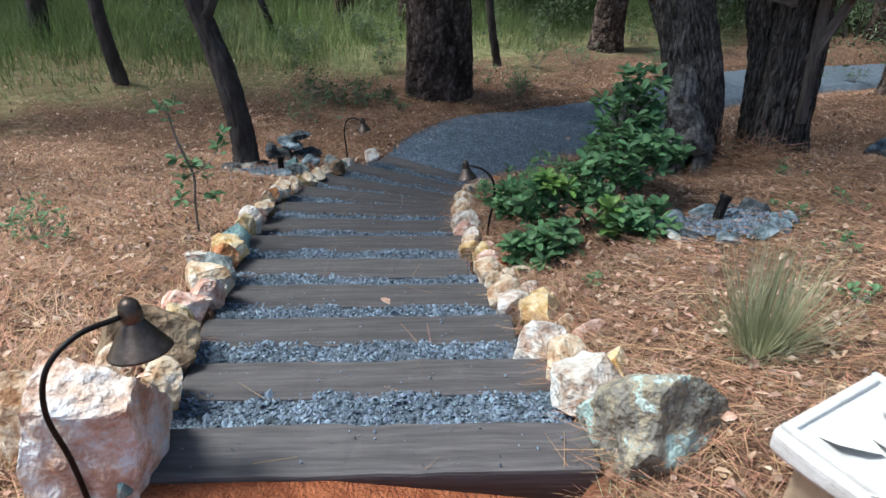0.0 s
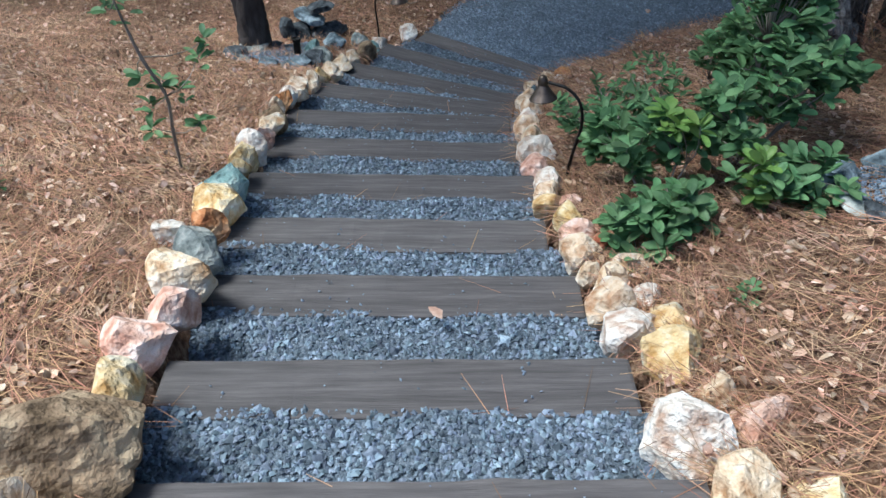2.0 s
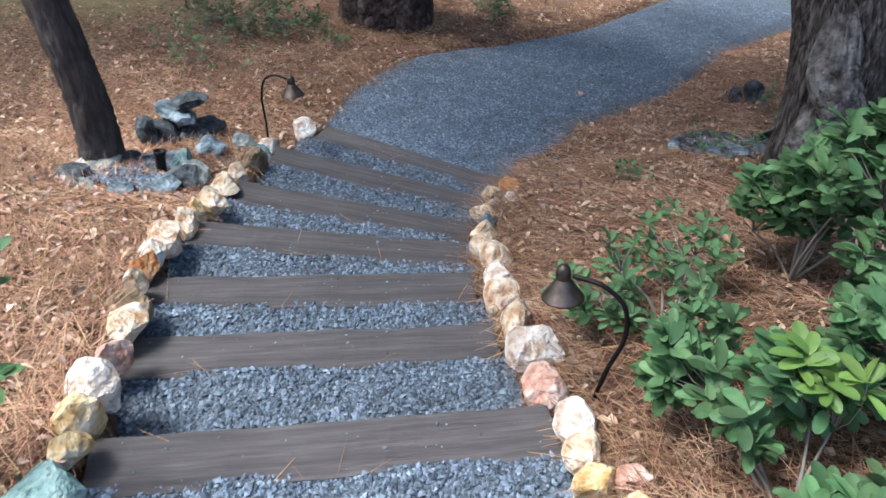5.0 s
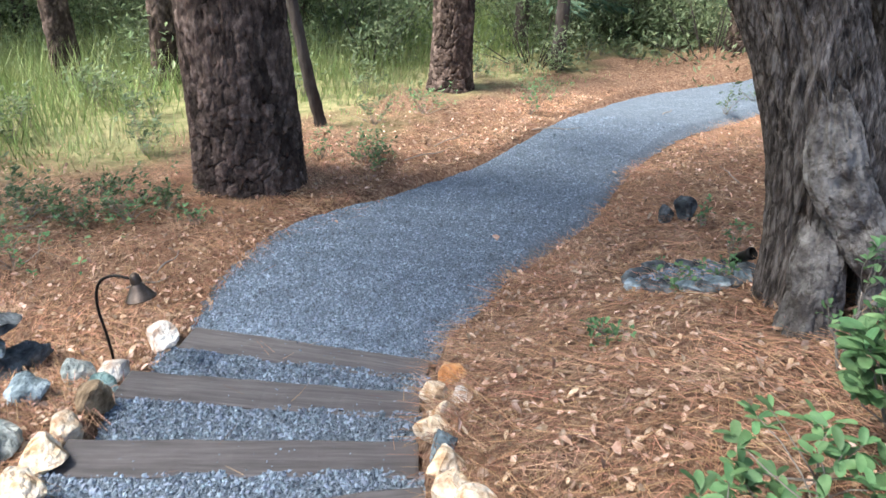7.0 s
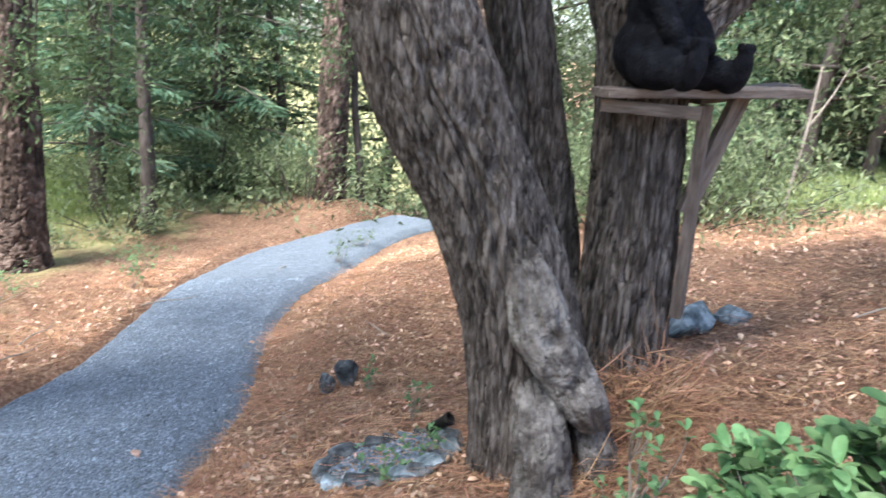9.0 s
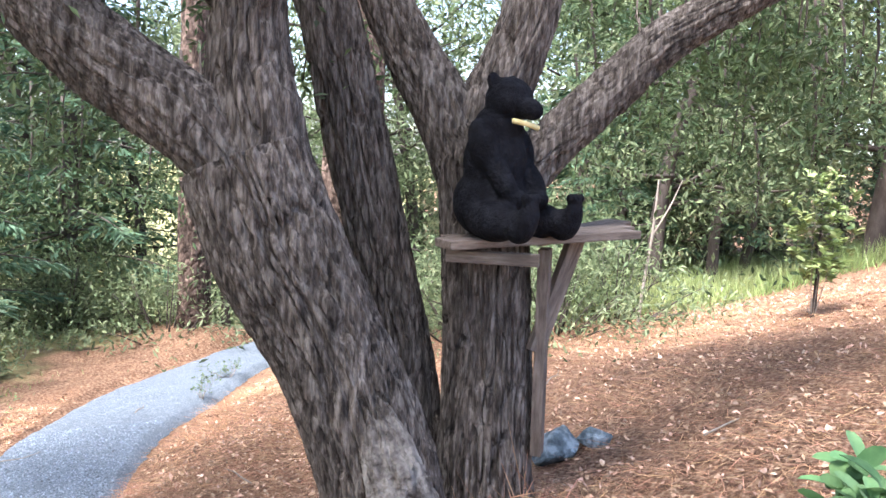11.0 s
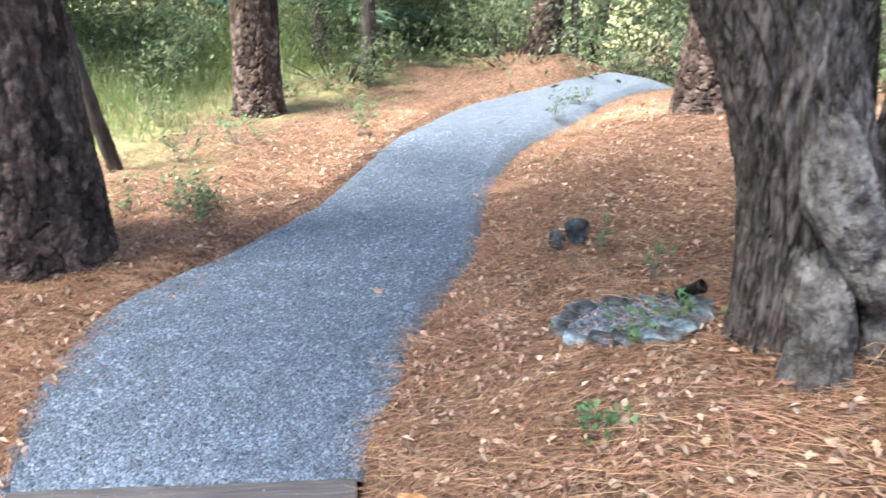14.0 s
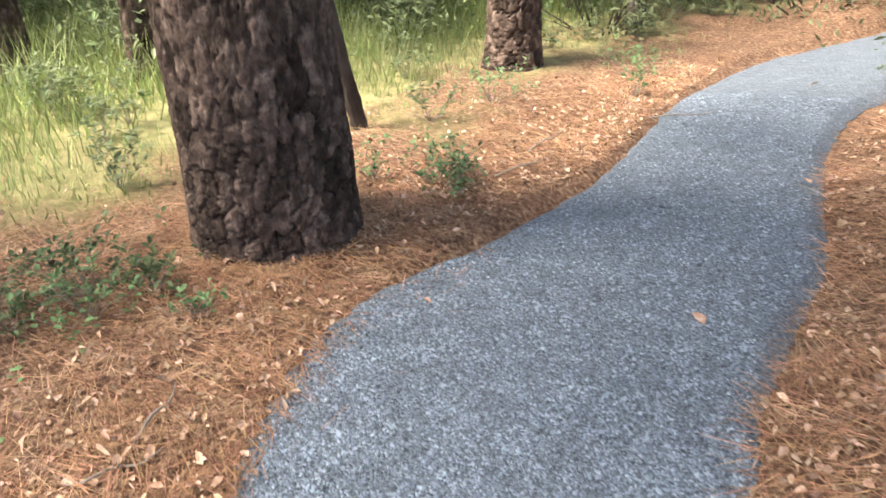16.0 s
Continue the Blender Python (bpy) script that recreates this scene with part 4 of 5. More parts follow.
straight_pine(-0.36, 9.9, 0.41, (-0.03, 0.0), "massive old pine with dark plated bark beside the path", 16, 270, 2.5, 300, 1, 1.1)
straight_pine(2.10, 13.05, 0.25, (0.0, 0.0), "tall pine with reddish-grey plated bark at the meadow edge", 15, 130, 3.2, 300, 2)
straight_pine(5.25, 9.72, 0.30, (0.015, 0.0), "pine with plated bark on the needle-covered bank", 15, 130, 3.2, 300, 3)
straight_pine(6.85, 14.15, 0.24, (0.0, 0.0), "tall pine standing on a mound at the bend of the path", 15, 110, 5.0, 260, 4)
straight_pine(-2.35, 13.9, 0.16, (-0.04, 0.0), "slender pine in the meadow", 12, 60, 5, 160, 5)
straight_pine(-1.25, 13.8, 0.15, (0.03, 0.0), "slender pine in the meadow", 12, 60, 5, 160, 6)


def crown(name, spots, per, size, material, seed, shape=SMALL, faces=SMALL_F, leaf=(0.05, 0.09), droop=0.0, fat=0.55):
    """Leaves in loose sprays round the spots."""
    rr = np.random.default_rng(seed)
    spots = np.asarray(spots, float)
    n = len(spots) * per
    c = np.repeat(spots, per, 0) + rr.normal(0, 1, (n, 3)) * size * np.array([1, 1, 0.7])
    d = rr.normal(size=(n, 3)) + np.array([0, 0, -droop])
    up = rr.normal(0, 0.7, (n, 3)) + np.array([0, 0, 1])
    ln = rr.uniform(*leaf, n)
    return foliage(name, c, d, up, ln, ln * fat, material, shape, faces)


def oak():
    """The leaning three-stemmed oak; added unseen boughs spread over steps and path as shade."""
    ob = new("oak_tree")
    ob.location = (0, 0, 0)
    tagged(ob, "old three-stemmed oak with furrowed grey bark and a hollow foot", "tree")
    part("left_stem", tube("left_stem", [(2.05, 6.56, -1.11), (2.03, 6.54, -0.75), (2.01, 6.56, -0.46), (1.96, 6.6, -0.13), (1.85, 6.75, 0.34), (1.71, 6.92, 0.75), (1.64, 7.04, 1.06)], [0.293, 0.25, 0.228, 0.238, 0.231, 0.251, 0.24], M["oak_bark"], 300, 330, "ridges", seed=11, knots=(((1.92, 6.29, -0.59), 0.1, -0.22), ((1.93, 6.27, -0.72), 0.09, -0.2))), ob, "furrowed leaning stem")
    part("burl", tube("burl", [(1.85, 6.56, 0.25), (1.83, 6.45, 0.05), (1.83, 6.38, -0.11), (1.9, 6.31, -0.25), (1.96, 6.23, -0.39), (2.01, 6.21, -0.47)], [0.0325, 0.0976, 0.125, 0.108, 0.0922, 0.0488], M["worn_bark"], 110, 120, "ridges", seed=41, knots=(((1.77, 6.28, -0.10), 0.03, -0.05), ((1.85, 6.21, -0.26), 0.025, -0.035), ((1.79, 6.32, 0.01), 0.05, 0.03), ((1.9, 6.17, -0.34), 0.05, 0.025))), ob, "smooth pale knotted burl")
    part("root", tube("root", [(1.9, 6.47, -0.29), (1.83, 6.35, -0.47), (1.8, 6.29, -0.64), (1.76, 6.23, -0.94)], [0.0651, 0.108, 0.114, 0.152], M["worn_bark"], 90, 90, "ridges", seed=42), ob, "pale swollen root beside the hollow")
    part("root", tube("root", [(2.07, 6.36, -0.38), (2.04, 6.24, -0.53), (2.03, 6.18, -0.67), (2.02, 6.13, -0.94)], [0.0542, 0.076, 0.0868, 0.119], M["worn_bark"], 90, 90, "ridges", seed=43), ob, "pale root beside the hollow")
    part("left_limb", tube("left_limb", [(1.68, 6.97, 0.90), (1.55, 7.15, 1.17), (1.28, 7.46, 1.46), (0.84, 7.95, 2.04), (0.36, 8.6, 2.85), (-0.29, 9.25, 3.5)], [0.13, 0.169, 0.156, 0.13, 0.091, 0.026], M["oak_bark"], 170, 180, "ridges", seed=12), ob)
    part("left_top", tube("left_top", [(1.74, 6.9, 0.79), (1.7, 7.02, 1.23), (1.7, 7.08, 1.61), (1.64, 7.03, 2.53), (1.39, 6.64, 3.61), (0.9, 6.1, 4.59)], [0.15, 0.18, 0.15, 0.125, 0.09, 0.022], M["oak_bark"], 170, 180, "ridges", seed=13), ob)
    part("back_stem", tube("back_stem", [(2.66, 6.90, -0.95), (2.62, 6.88, -0.5), (2.56, 6.93, 0.1), (2.46, 6.98, 0.56), (2.36, 7.08, 1.1), (2.24, 7.2, 1.75), (2.1, 7.5, 2.8), (2.0, 8.0, 4.0)], [0.2, 0.15, 0.14, 0.14, 0.145, 0.13, 0.1, 0.03],
         M["oak_bark"], 200, 330, "ridges", seed=14), ob)
    part("right_stem", tube("right_stem", [(2.72, 6.58, -0.95), (2.70, 6.56, -0.55), (2.68, 6.55, -0.3), (2.66, 6.55, 0.2), (2.63, 6.57, 0.7), (2.62, 6.62, 1.1), (2.58, 6.68, 1.25)], [0.31, 0.26, 0.225, 0.21, 0.205, 0.2, 0.15], M["oak_bark"], 280, 330, "ridges", seed=15), ob)
    part("right_left_limb", tube("right_left_limb", [(2.58, 6.66, 1.0), (2.54, 6.76, 1.3), (2.46, 6.95, 1.65), (2.3, 7.3, 2.4), (2.0, 7.9, 3.4)], [0.12, 0.14, 0.125, 0.1, 0.03], M["oak_bark"], 150, 180, "ridges", seed=16), ob)
    part("right_top", tube("right_top", [(2.62, 6.62, 1.05), (2.68, 6.58, 1.35), (2.76, 6.50, 1.66), (2.9, 6.4, 2.3), (3.0, 6.0, 3.3), (2.8, 5.5, 4.2)], [0.14, 0.155, 0.135, 0.12, 0.08, 0.03], M["oak_bark"], 170, 220, "ridges", seed=17), ob)
    part("right_limb", tube("right_limb", [(2.68, 6.52, 0.98), (2.80, 6.38, 1.17), (2.98, 6.15, 1.45), (3.18, 5.92, 1.72), (3.6, 5.4, 2.1), (4.4, 4.6, 2.7), (5.0, 4.0, 3.2)], [0.14, 0.115, 0.105, 0.1, 0.08, 0.05, 0.02], M["oak_bark"], 150, 200, "ridges", seed=18), ob)
    rr = np.random.default_rng(5)
    # the high ends over steps and path are unseen, added to block the sun
    ends = np.array([(-0.3, 8.9, 3.2), (0.4, 8.2, 2.8), (0.8, 6.0, 4.3), (1.3, 6.6, 3.4), (2.0, 8.0, 4.0), (2.0, 7.9, 3.4), (2.8, 5.5, 4.2), (5.0, 4.0, 3.2), (4.3, 4.7, 2.8), (0, 7, 4.2), (3.6, 7.4, 4.0), (1.0, 7.6, 4.4), (3.4, 5.6, 4.4), (1.5, 5.2, 4.5), (-1.2, 6.5, 4.6), (-2.2, 5.2, 4.8), (-1.0, 4.6, 4.8), (-2.6, 6.6, 4.9), (0.2, 5.4, 4.8), (-1.8, 3.6, 5.0), (-3.2, 4.4, 5.0), (-2.2, 8.2, 4.6), (-1.2, 8.6, 4.4), (-2.8, 7.4, 4.8), (-1.8, 7.6, 4.7), (-2.9, 8.9, 4.8), (-1.6, 9.3, 4.8), (-3.6, 5.8, 5.0), (-0.8, 7.6, 4.6), (-0.6, 5.7, 4.8), (0.5, 6.1, 5.0), (0.9, 5.3, 5.0)])
    # boughs added out of view to carry these shading sprays
    for name, way in (("bough", [(1.5, 6.6, 3.4), (0.3, 5.9, 4.5), (-1.3, 5.5, 4.8), (-3.3, 4.9, 5.0)]), ("bough", [(0.6, 8.2, 2.4), (-0.6, 8.1, 4.0), (-1.6, 7.9, 4.6), (-2.8, 7.9, 4.8)]), ("bough", [(2.8, 5.6, 4.0), (2.2, 5.3, 4.4), (1.4, 5.2, 4.5), (0.4, 5.3, 4.8)])):
        part(name, tube(name, way, [0.07, 0.055, 0.04, 0.02], M["oak_bark"], 24, 60, "ridges", seed=19), ob)
    spots, twigs = [], []
    for e in ends:
        for _ in range(13):
            p = e + rr.normal(0, 1, 3) * [0.85, 0.85, 0.4]
            p[2] = max(p[2], 2.45)
            spots.append(p)
            twigs.append(tube("twig", [e, (e + p) / 2 + rr.normal(0, 0.1, 3), p], [0.018, 0.01, 0.004], M["dark_bark"], 5, 6))
    # low sprays that hang in front of the woods
    for p in ((0.55, 8.6, 1.75), (0.95, 8.9, 1.6), (0.2, 9.0, 1.75), (0.7, 8.0, 1.95), (1.15, 8.4, 1.85), (3.9, 5.9, 1.9), (4.2, 5.6, 1.75), (4.5, 6.2, 1.95), (4.0, 5.2, 2.05), (3.6, 7.3, 2.1), (1.3, 7.6, 2.05), (1.71, 10.97, 0.75), (1.95, 10.35, 0.95), (2.51, 10.6, 0.5), (2.44, 9.54, 1.0), (1.5, 10.5, 0.45), (3.48, 10.05, 0.8), (3.43, 9.45, 1.15), (2.07, 9.2, 1.15),
              (4.57, 6.22, 1.57), (4.88, 5.86, 1.35), (4.73, 5.6, 1.58), (4.15, 5.88, 1.75), (5.1, 6.16, 1.15), (4.93, 6.7, 1.4), (1.83, 7.66, 1.6), (4.34, 6.8, 1.9), (4.06, 8.2, 1.9), (4.6, 7.4, 2.0)):
        for _ in range(3):
            q = np.array(p) + rr.normal(0, 0.24, 3)
            spots.append(q)
            twigs.append(tube("twig", [q + [0.1, 0.1, 0.9], q + [0.05, 0, 0.4], q], [0.012, 0.008, 0.003], M["dark_bark"], 5, 6))
    part("twig_work", joined("twig_work", twigs), ob)
    part("crown", crown("crown", spots, 185, 0.22, M["oak_leaf"], 21, leaf=(0.045, 0.085)), ob, "small grey-green leathery oak leaves")


oak()

ob = tree("leaning_tree", -1.87, 6.78, "thin dark-barked tree leaning over the slope")
part("trunk", tube("trunk", [(0.03, 0, -0.2), (0.0, 0, 0.0), (-0.03, 0.02, 0.35), (-0.13, 0.05, 0.85), (-0.3, 0.1, 1.35), (-0.42, 0.12, 1.75), (-0.55, 0.2, 2.6), (-0.5, 0.3, 4.0)], [0.15, 0.125, 0.108, 0.1, 0.095, 0.09, 0.07, 0.03], M["dark_bark"], 50, 140, "ridges", seed=31), ob)
part("limb", tube("limb", [(-0.28, 0.08, 1.3), (-0.16, 0.08, 1.55), (-0.08, 0.1, 1.9), (0.1, 0.2, 2.8)], [0.06, 0.05, 0.045, 0.02], M["dark_bark"], 20, 40, "ridges", seed=32), ob)
spots = np.array([(-0.5, 0.3, 3.8), (0.1, 0.2, 2.9)])[rng.integers(0, 2, 60)] + rng.normal(0, 0.7, (60, 3)) * [1, 1, 0.4]
part("crown", crown("crown", spots, 60, 0.2, M["oak_leaf"], 33), ob)

for x, y, r, bend in ((-4.4, 9.6, 0.1, -0.25), (0.36, 11.55, 0.065, -0.3), (3.85, 13.95, 0.1, 0.02), (7.3, 13.95, 0.07, -0.15), (-6.5, 11.5, 0.16, 0.1), (-3.2, 12.5, 0.06, -0.5), (-7.5, 13.5, 0.14, -0.1)):
    ob = tree("slender_tree", x, y, "slender dark tree trunk leaning in the grass", group="slender trees of the meadow")
    part("trunk", tube("trunk", [(0.06 * bend, 0, -0.2), (0, 0, 0), (bend * 0.5, 0, 0.8), (bend * 1.0, 0.1, 2.0), (bend * 1.2, 0.1, 5.0)], [r * 1.2, r, r * 0.9, r * 0.8, r * 0.3], M["dark_bark"], 24, 80, "ridges", seed=int(x * 7) + 60), ob)
    spots = np.array([bend * 1.1, 0.1, 4.4]) + rng.normal(0, 1, (40, 3)) * [0.9, 0.9, 0.8]
    if r > 0.075 and x < 3:
        part("crown", crown("crown", spots, 60, 0.24, M["wood_leaf"], int(y * 5), leaf=(0.06, 0.11)), ob)


# ---- woods ----
def wood_tree(kind, seed, height, spread):
    rr = np.random.default_rng(seed)
    ob = new({"broad": "broadleaf_tree", "fir": "fir_tree", "shrub": "shrub"}[kind])
    if kind == "fir":
        part("trunk", tube("trunk", [(0, 0, -0.3), (0, 0, 0.5), (0.05, 0, height)], [0.14, 0.12, 0.02], M["dark_bark"], 12, 30, "plain"), ob)
        at, way, limbs = [], [], []
        for k in range(46):
            h = 0.9 + (height - 1.0) * k / 46
            a, ln = k * 2.4, spread * (1 - h / height) ** 0.8 + 0.15
            d = np.array([math.cos(a), math.sin(a), -0.12])
            s = np.array([0, 0, h])
            limbs.append(tube("branch", [s, s + d * ln * 0.5 + [0, 0, 0.05], s + d * ln], [0.02, 0.012, 0.004], M["dark_bark"], 5, 5))
            m = int(52 * ln + 14)
            u = rr.uniform(0.15, 1.02, m)
            sd = rr.normal(0, 0.14, m) * ln * (1.1 - u)
            c = s + d * (u * ln)[:, None] + np.column_stack([-d[1] * sd, d[0] * sd, rr.normal(-0.04, 0.04, m)])
            at.append(c)
            way.append(np.tile(d, (m, 1)) * 0.8 + np.column_stack([-d[1] * np.sign(sd), d[0] * np.sign(sd), np.full(m, -0.35)]) * 0.7 + rr.normal(0, 0.2, (m, 3)))
        part("branching", joined("branches", limbs), ob)
        at, way = np.vstack(at), np.vstack(way)
        part("crown", foliage("crown", at, way, np.tile([0, 0, 1.0], (len(at), 1)) + rr.normal(0, 0.3, at.shape), rr.uniform(0.16, 0.3, len(at)), rr.uniform(0.055, 0.1, len(at)), M["fir_leaf"], SMALL, SMALL_F), ob)
        return ob
    if kind == "broad":
        top = np.array([rr.normal(0, 0.4), rr.normal(0, 0.4), height])
        part("trunk", tube("trunk", [(0, 0, -0.3), (0, 0, 0), top * 0.3 + rr.normal(0, 0.15, 3), top * 0.65, top], [0.15, 0.12, 0.09, 0.06, 0.02], M["dark_bark"], 12, 40, "ridges", seed=seed), ob)
        limbs, spots = [], []
        for k in range(22):
            s = top * rr.uniform(0.18, 0.95)
            a, ln = rr.uniform(0, 6.28), spread * rr.uniform(0.5, 1.0)
            e = s + np.array([math.cos(a) * ln, math.sin(a) * ln, rr.uniform(-0.3, 0.8)])
            limbs.append(tube("branch", [s, (s + e) / 2 + rr.normal(0, 0.1, 3), e], [0.035, 0.02, 0.006], M["dark_bark"], 4, 5))
            for _ in range(9):
                spots.append(s + (e - s) * rr.uniform(0.4, 1.1) + rr.normal(0, 0.2, 3))
        part("branching", joined("branches", limbs), ob)
        part("crown", crown("crown", spots, 36, 0.23, M["wood_leaf"], seed, leaf=(0.08, 0.15)), ob)
        return ob
    spots = rr.normal(0, 1, (46, 3)) * [spread * 0.5, spread * 0.5, 0]
    spots[:, 2] = rr.uniform(0.05, 1, 46) * height * (1 - 0.45 * np.hypot(spots[:, 0], spots[:, 1]) / spread)
    part("stem_work", joined("stem_work", [tube("stem", [(s[0] * 0.15, s[1] * 0.15, -0.1), (s[0] * 0.6, s[1] * 0.6, s[2] * 0.5), tuple(s)], [0.012, 0.008, 0.003], M["dark_bark"], 3, 4) for s in spots[::2]]), ob)
    part("foliage", crown("foliage", spots, 40, 0.14, M["wood_leaf"], seed, leaf=(0.05, 0.095)), ob)
    return ob


PROTO = {
    "broad": [wood_tree("broad", 101, 5.5, 2.0), wood_tree("broad", 102, 7.0, 2.4), wood_tree("broad", 103, 4.2, 1.7)],
    "fir": [wood_tree("fir", 104, 6.0, 1.7), wood_tree("fir", 105, 8.5, 2.0)],
    "shrub": [wood_tree("shrub", 106, 1.3, 1.1), wood_tree("shrub", 107, 0.9, 0.9)],
}
WORD = {"broad": ("leafy green broadleaf tree in the woods", "tree", "trees of the surrounding woods"), "fir": ("dark green fir tree with drooping boughs", "tree", "fir trees of the woods"), "shrub": ("dense green shrub at the edge of the woods", "shrub", "shrubs along the woods")}
used = {}


def plant(kind, which, x, y, scale, turn):
    src = PROTO[kind][which]
    m = pose(x, y, z_at(x, y) - 0.03 + max(0, math.hypot(x, y - 8) - 30) ** 2 / 3600 * 6, 0, 0, turn)
    if (kind, which) not in used:
        used[kind, which] = src
        src.matrix_world = m
        src.scale = (scale,) * 3
        ob = src
    else:
        ob = copy_thing(src, m)
        ob.scale = (scale,) * 3
    return tagged(ob, *WORD[kind])


for k, (x, y) in enumerate(((-9, 12.5), (-7.5, 15.5), (-5.2, 15.2), (-3.4, 16.6), (-0.6, 16.2), (0.9, 17.2), (-6.4, 18), (-2, 19), (2.6, 19))):
    plant("broad", k % 3, x, y, 0.9 + 0.08 * (k % 4), 50 * k)
for k in range(16):
    plant("shrub", k % 2, -9 + 0.72 * k, 15.4 + 1.8 * ((k * 0.37) % 1), 0.9 + 0.5 * ((k * 0.61) % 1), 77 * k)
plant("fir", 0, 3.9, 15.6, 1.0, 0)
plant("fir", 1, 4.9, 17.6, 1.0, 40)
plant("fir", 0, 14.5, 9.0, 1.2, 90)
plant("fir", 1, 17.0, 7.0, 1.1, 10)
plant("fir", 0, 18.0, 12.0, 1.3, 200)
pr = random.Random(4)
# the wood's edge runs round from the left, past the meadow, to the bank on the right
for k in range(64):
    a = radians(pr.uniform(-12, 138))
    d = pr.uniform(13, 30)
    x, y = d * math.cos(a) * 0.95, 5 + d * math.sin(a) * 0.85
    if abs(float(side(np.array(x), np.array(y)))) < 1.6 or (x < 9 and y < 15.6):
        continue
    plant(pr.choice(["broad", "broad", "broad", "fir"]), 0 if pr.random() < 0.5 else 1, x, y, pr.uniform(0.8, 1.35), pr.uniform(0, 360))
# tall tree added out of view on the left to shade steps and path
plant("broad", 1, -6.0, 7.7, 2.1, 35)
for k, (x, y, size) in enumerate(((12.5, 14.5, 1.5), (15.5, 12.0, 1.7), (17.5, 9.5, 1.6), (14.0, 17.5, 1.7), (10.5, 18.5, 1.6), (19.5, 6.5, 1.7), (20.0, 13.5, 1.8), (7.5, 19.5, 1.6), (9.6, 16.2, 1.1), (11.6, 15.2, 1.2), (8.0, 17.2, 1.0))):
    plant("broad", 1 - k % 2, x, y, size, 40 * k)
for k in range(14):
    a = radians(pr.uniform(-180, 180))
    d = pr.uniform(20, 38)
    plant("broad", pr.choice([0, 1, 2]), d * math.cos(a), 6 + d * math.sin(a), pr.uniform(0.9, 1.5), pr.uniform(0, 360))
for k in range(85):
    a = radians(pr.uniform(-8, 140))
    d = pr.uniform(9.5, 20)
    x, y = d * math.cos(a), 4.5 + d * math.sin(a) * 0.85
    if abs(float(side(np.array(x), np.array(y)))) < 1.5 or (x < 9.5 and y < 14.3 and not (x < -3 and y > 13.5)) or (y < 9.5 and x + 1.44 * y < 25.5):
        continue
    plant("shrub", pr.choice([0, 1]), x, y, pr.uniform(0.8, 1.7), pr.uniform(0, 360))
for x, y, s in ((7.6, 8.6, 1.2), (8.6, 8.3, 1.3), (8.2, 9.4, 1.5), (9.6, 9.2, 1.5), (7.3, 9.6, 1.2), (6.9, 10.6, 1.0), (8.0, 11.0, 1.2), (9.3, 15.2, 2.0), (10.6, 14.4, 2.2), (8.1, 15.9, 1.7), (7.3, 16.4, 1.6), (11.8, 13.4, 2.3), (6.0, 16.2, 1.5), (9.8, 10.6, 2.0), (12.4, 11.8, 2.3)):
    plant("shrub", pr.choice([0, 1]), x, y, s, pr.uniform(0, 360))


# ---- grass ----
BLADE = np.array([(0, 0.5, 0), (0, -0.5, 0), (0.55, -0.4, 0.03), (0.55, 0.4, 0.03), (1, 0, -0.06)])
BLADE_F = np.array([(0, 1, 2), (0, 2, 3), (3, 2, 4)])


def grass(name, xy, tall, wide, material, label, lean=0.3, lift=0.0):
    n = len(xy)
    at = np.column_stack([xy, land(xy[:, 0], xy[:, 1]) - 0.02 + lift])
    way = np.column_stack([rng.normal(0, lean, (n, 2)), np.ones(n)])
    up = np.column_stack([rng.normal(0, 1, (n, 2)), np.zeros(n)])
    return tagged(new(name, foliage(name, at, way, up, tall, wide, material, BLADE, BLADE_F)), label, "grass", kind="stuff")


x, y = rng.uniform(-12, 8, 90000), rng.uniform(8.5, 20, 90000)
edge = y - 0.62 * x + 3.2 * (soft_noise(x * 0.9, y * 0.9, 40) - 0.5)
keep = (edge > 11.0) & (np.abs(side(x, y)) > 1.3) & (rng.uniform(0, 1, 90000) < np.clip((edge - 11.0) / 2.5, 0.12, 1))
xy = np.column_stack([x, y])[keep]
tallness = np.clip((xy[:, 1] - 0.62 * xy[:, 0] - 11.0) / 4, 0.12, 1)
grass("meadow_grass", xy, tallness * rng.uniform(0.25, 0.75, len(xy)), rng.uniform(0.005, 0.014, len(xy)), M["grass"], "tall pale green meadow grass at the wood's edge")
x, y = rng.uniform(8, 17, 40000), rng.uniform(2, 10, 40000)
xy = np.column_stack([x, y])[(x + 1.44 * y > 20.8 + rng.normal(0, 0.5, 40000)) & (np.abs(side(x, y)) > 2)]
grass("bank_grass", xy, rng.uniform(0.15, 0.48, len(xy)), rng.uniform(0.006, 0.014, len(xy)), M["grass"], "green grass along the top of the bank")


# ---- lamps ----
def lathe(name, profile, material, around=28):
    p = np.array(profile, float)
    th = np.linspace(0, 2 * np.pi, around, endpoint=False)
    V = np.stack([p[:, :1] * np.cos(th), p[:, :1] * np.sin(th), np.repeat(p[:, 1:2], around, 1)], -1).reshape(-1, 3)
    i, j = np.meshgrid(np.arange(len(p) - 1), np.arange(around), indexing="ij")
    q = np.stack([i * around + j, i * around + (j + 1) % around, (i + 1) * around + (j + 1) % around, (i + 1) * around + j], -1).reshape(-1, 4)
    return mesh_of(name, V, q, material, True)


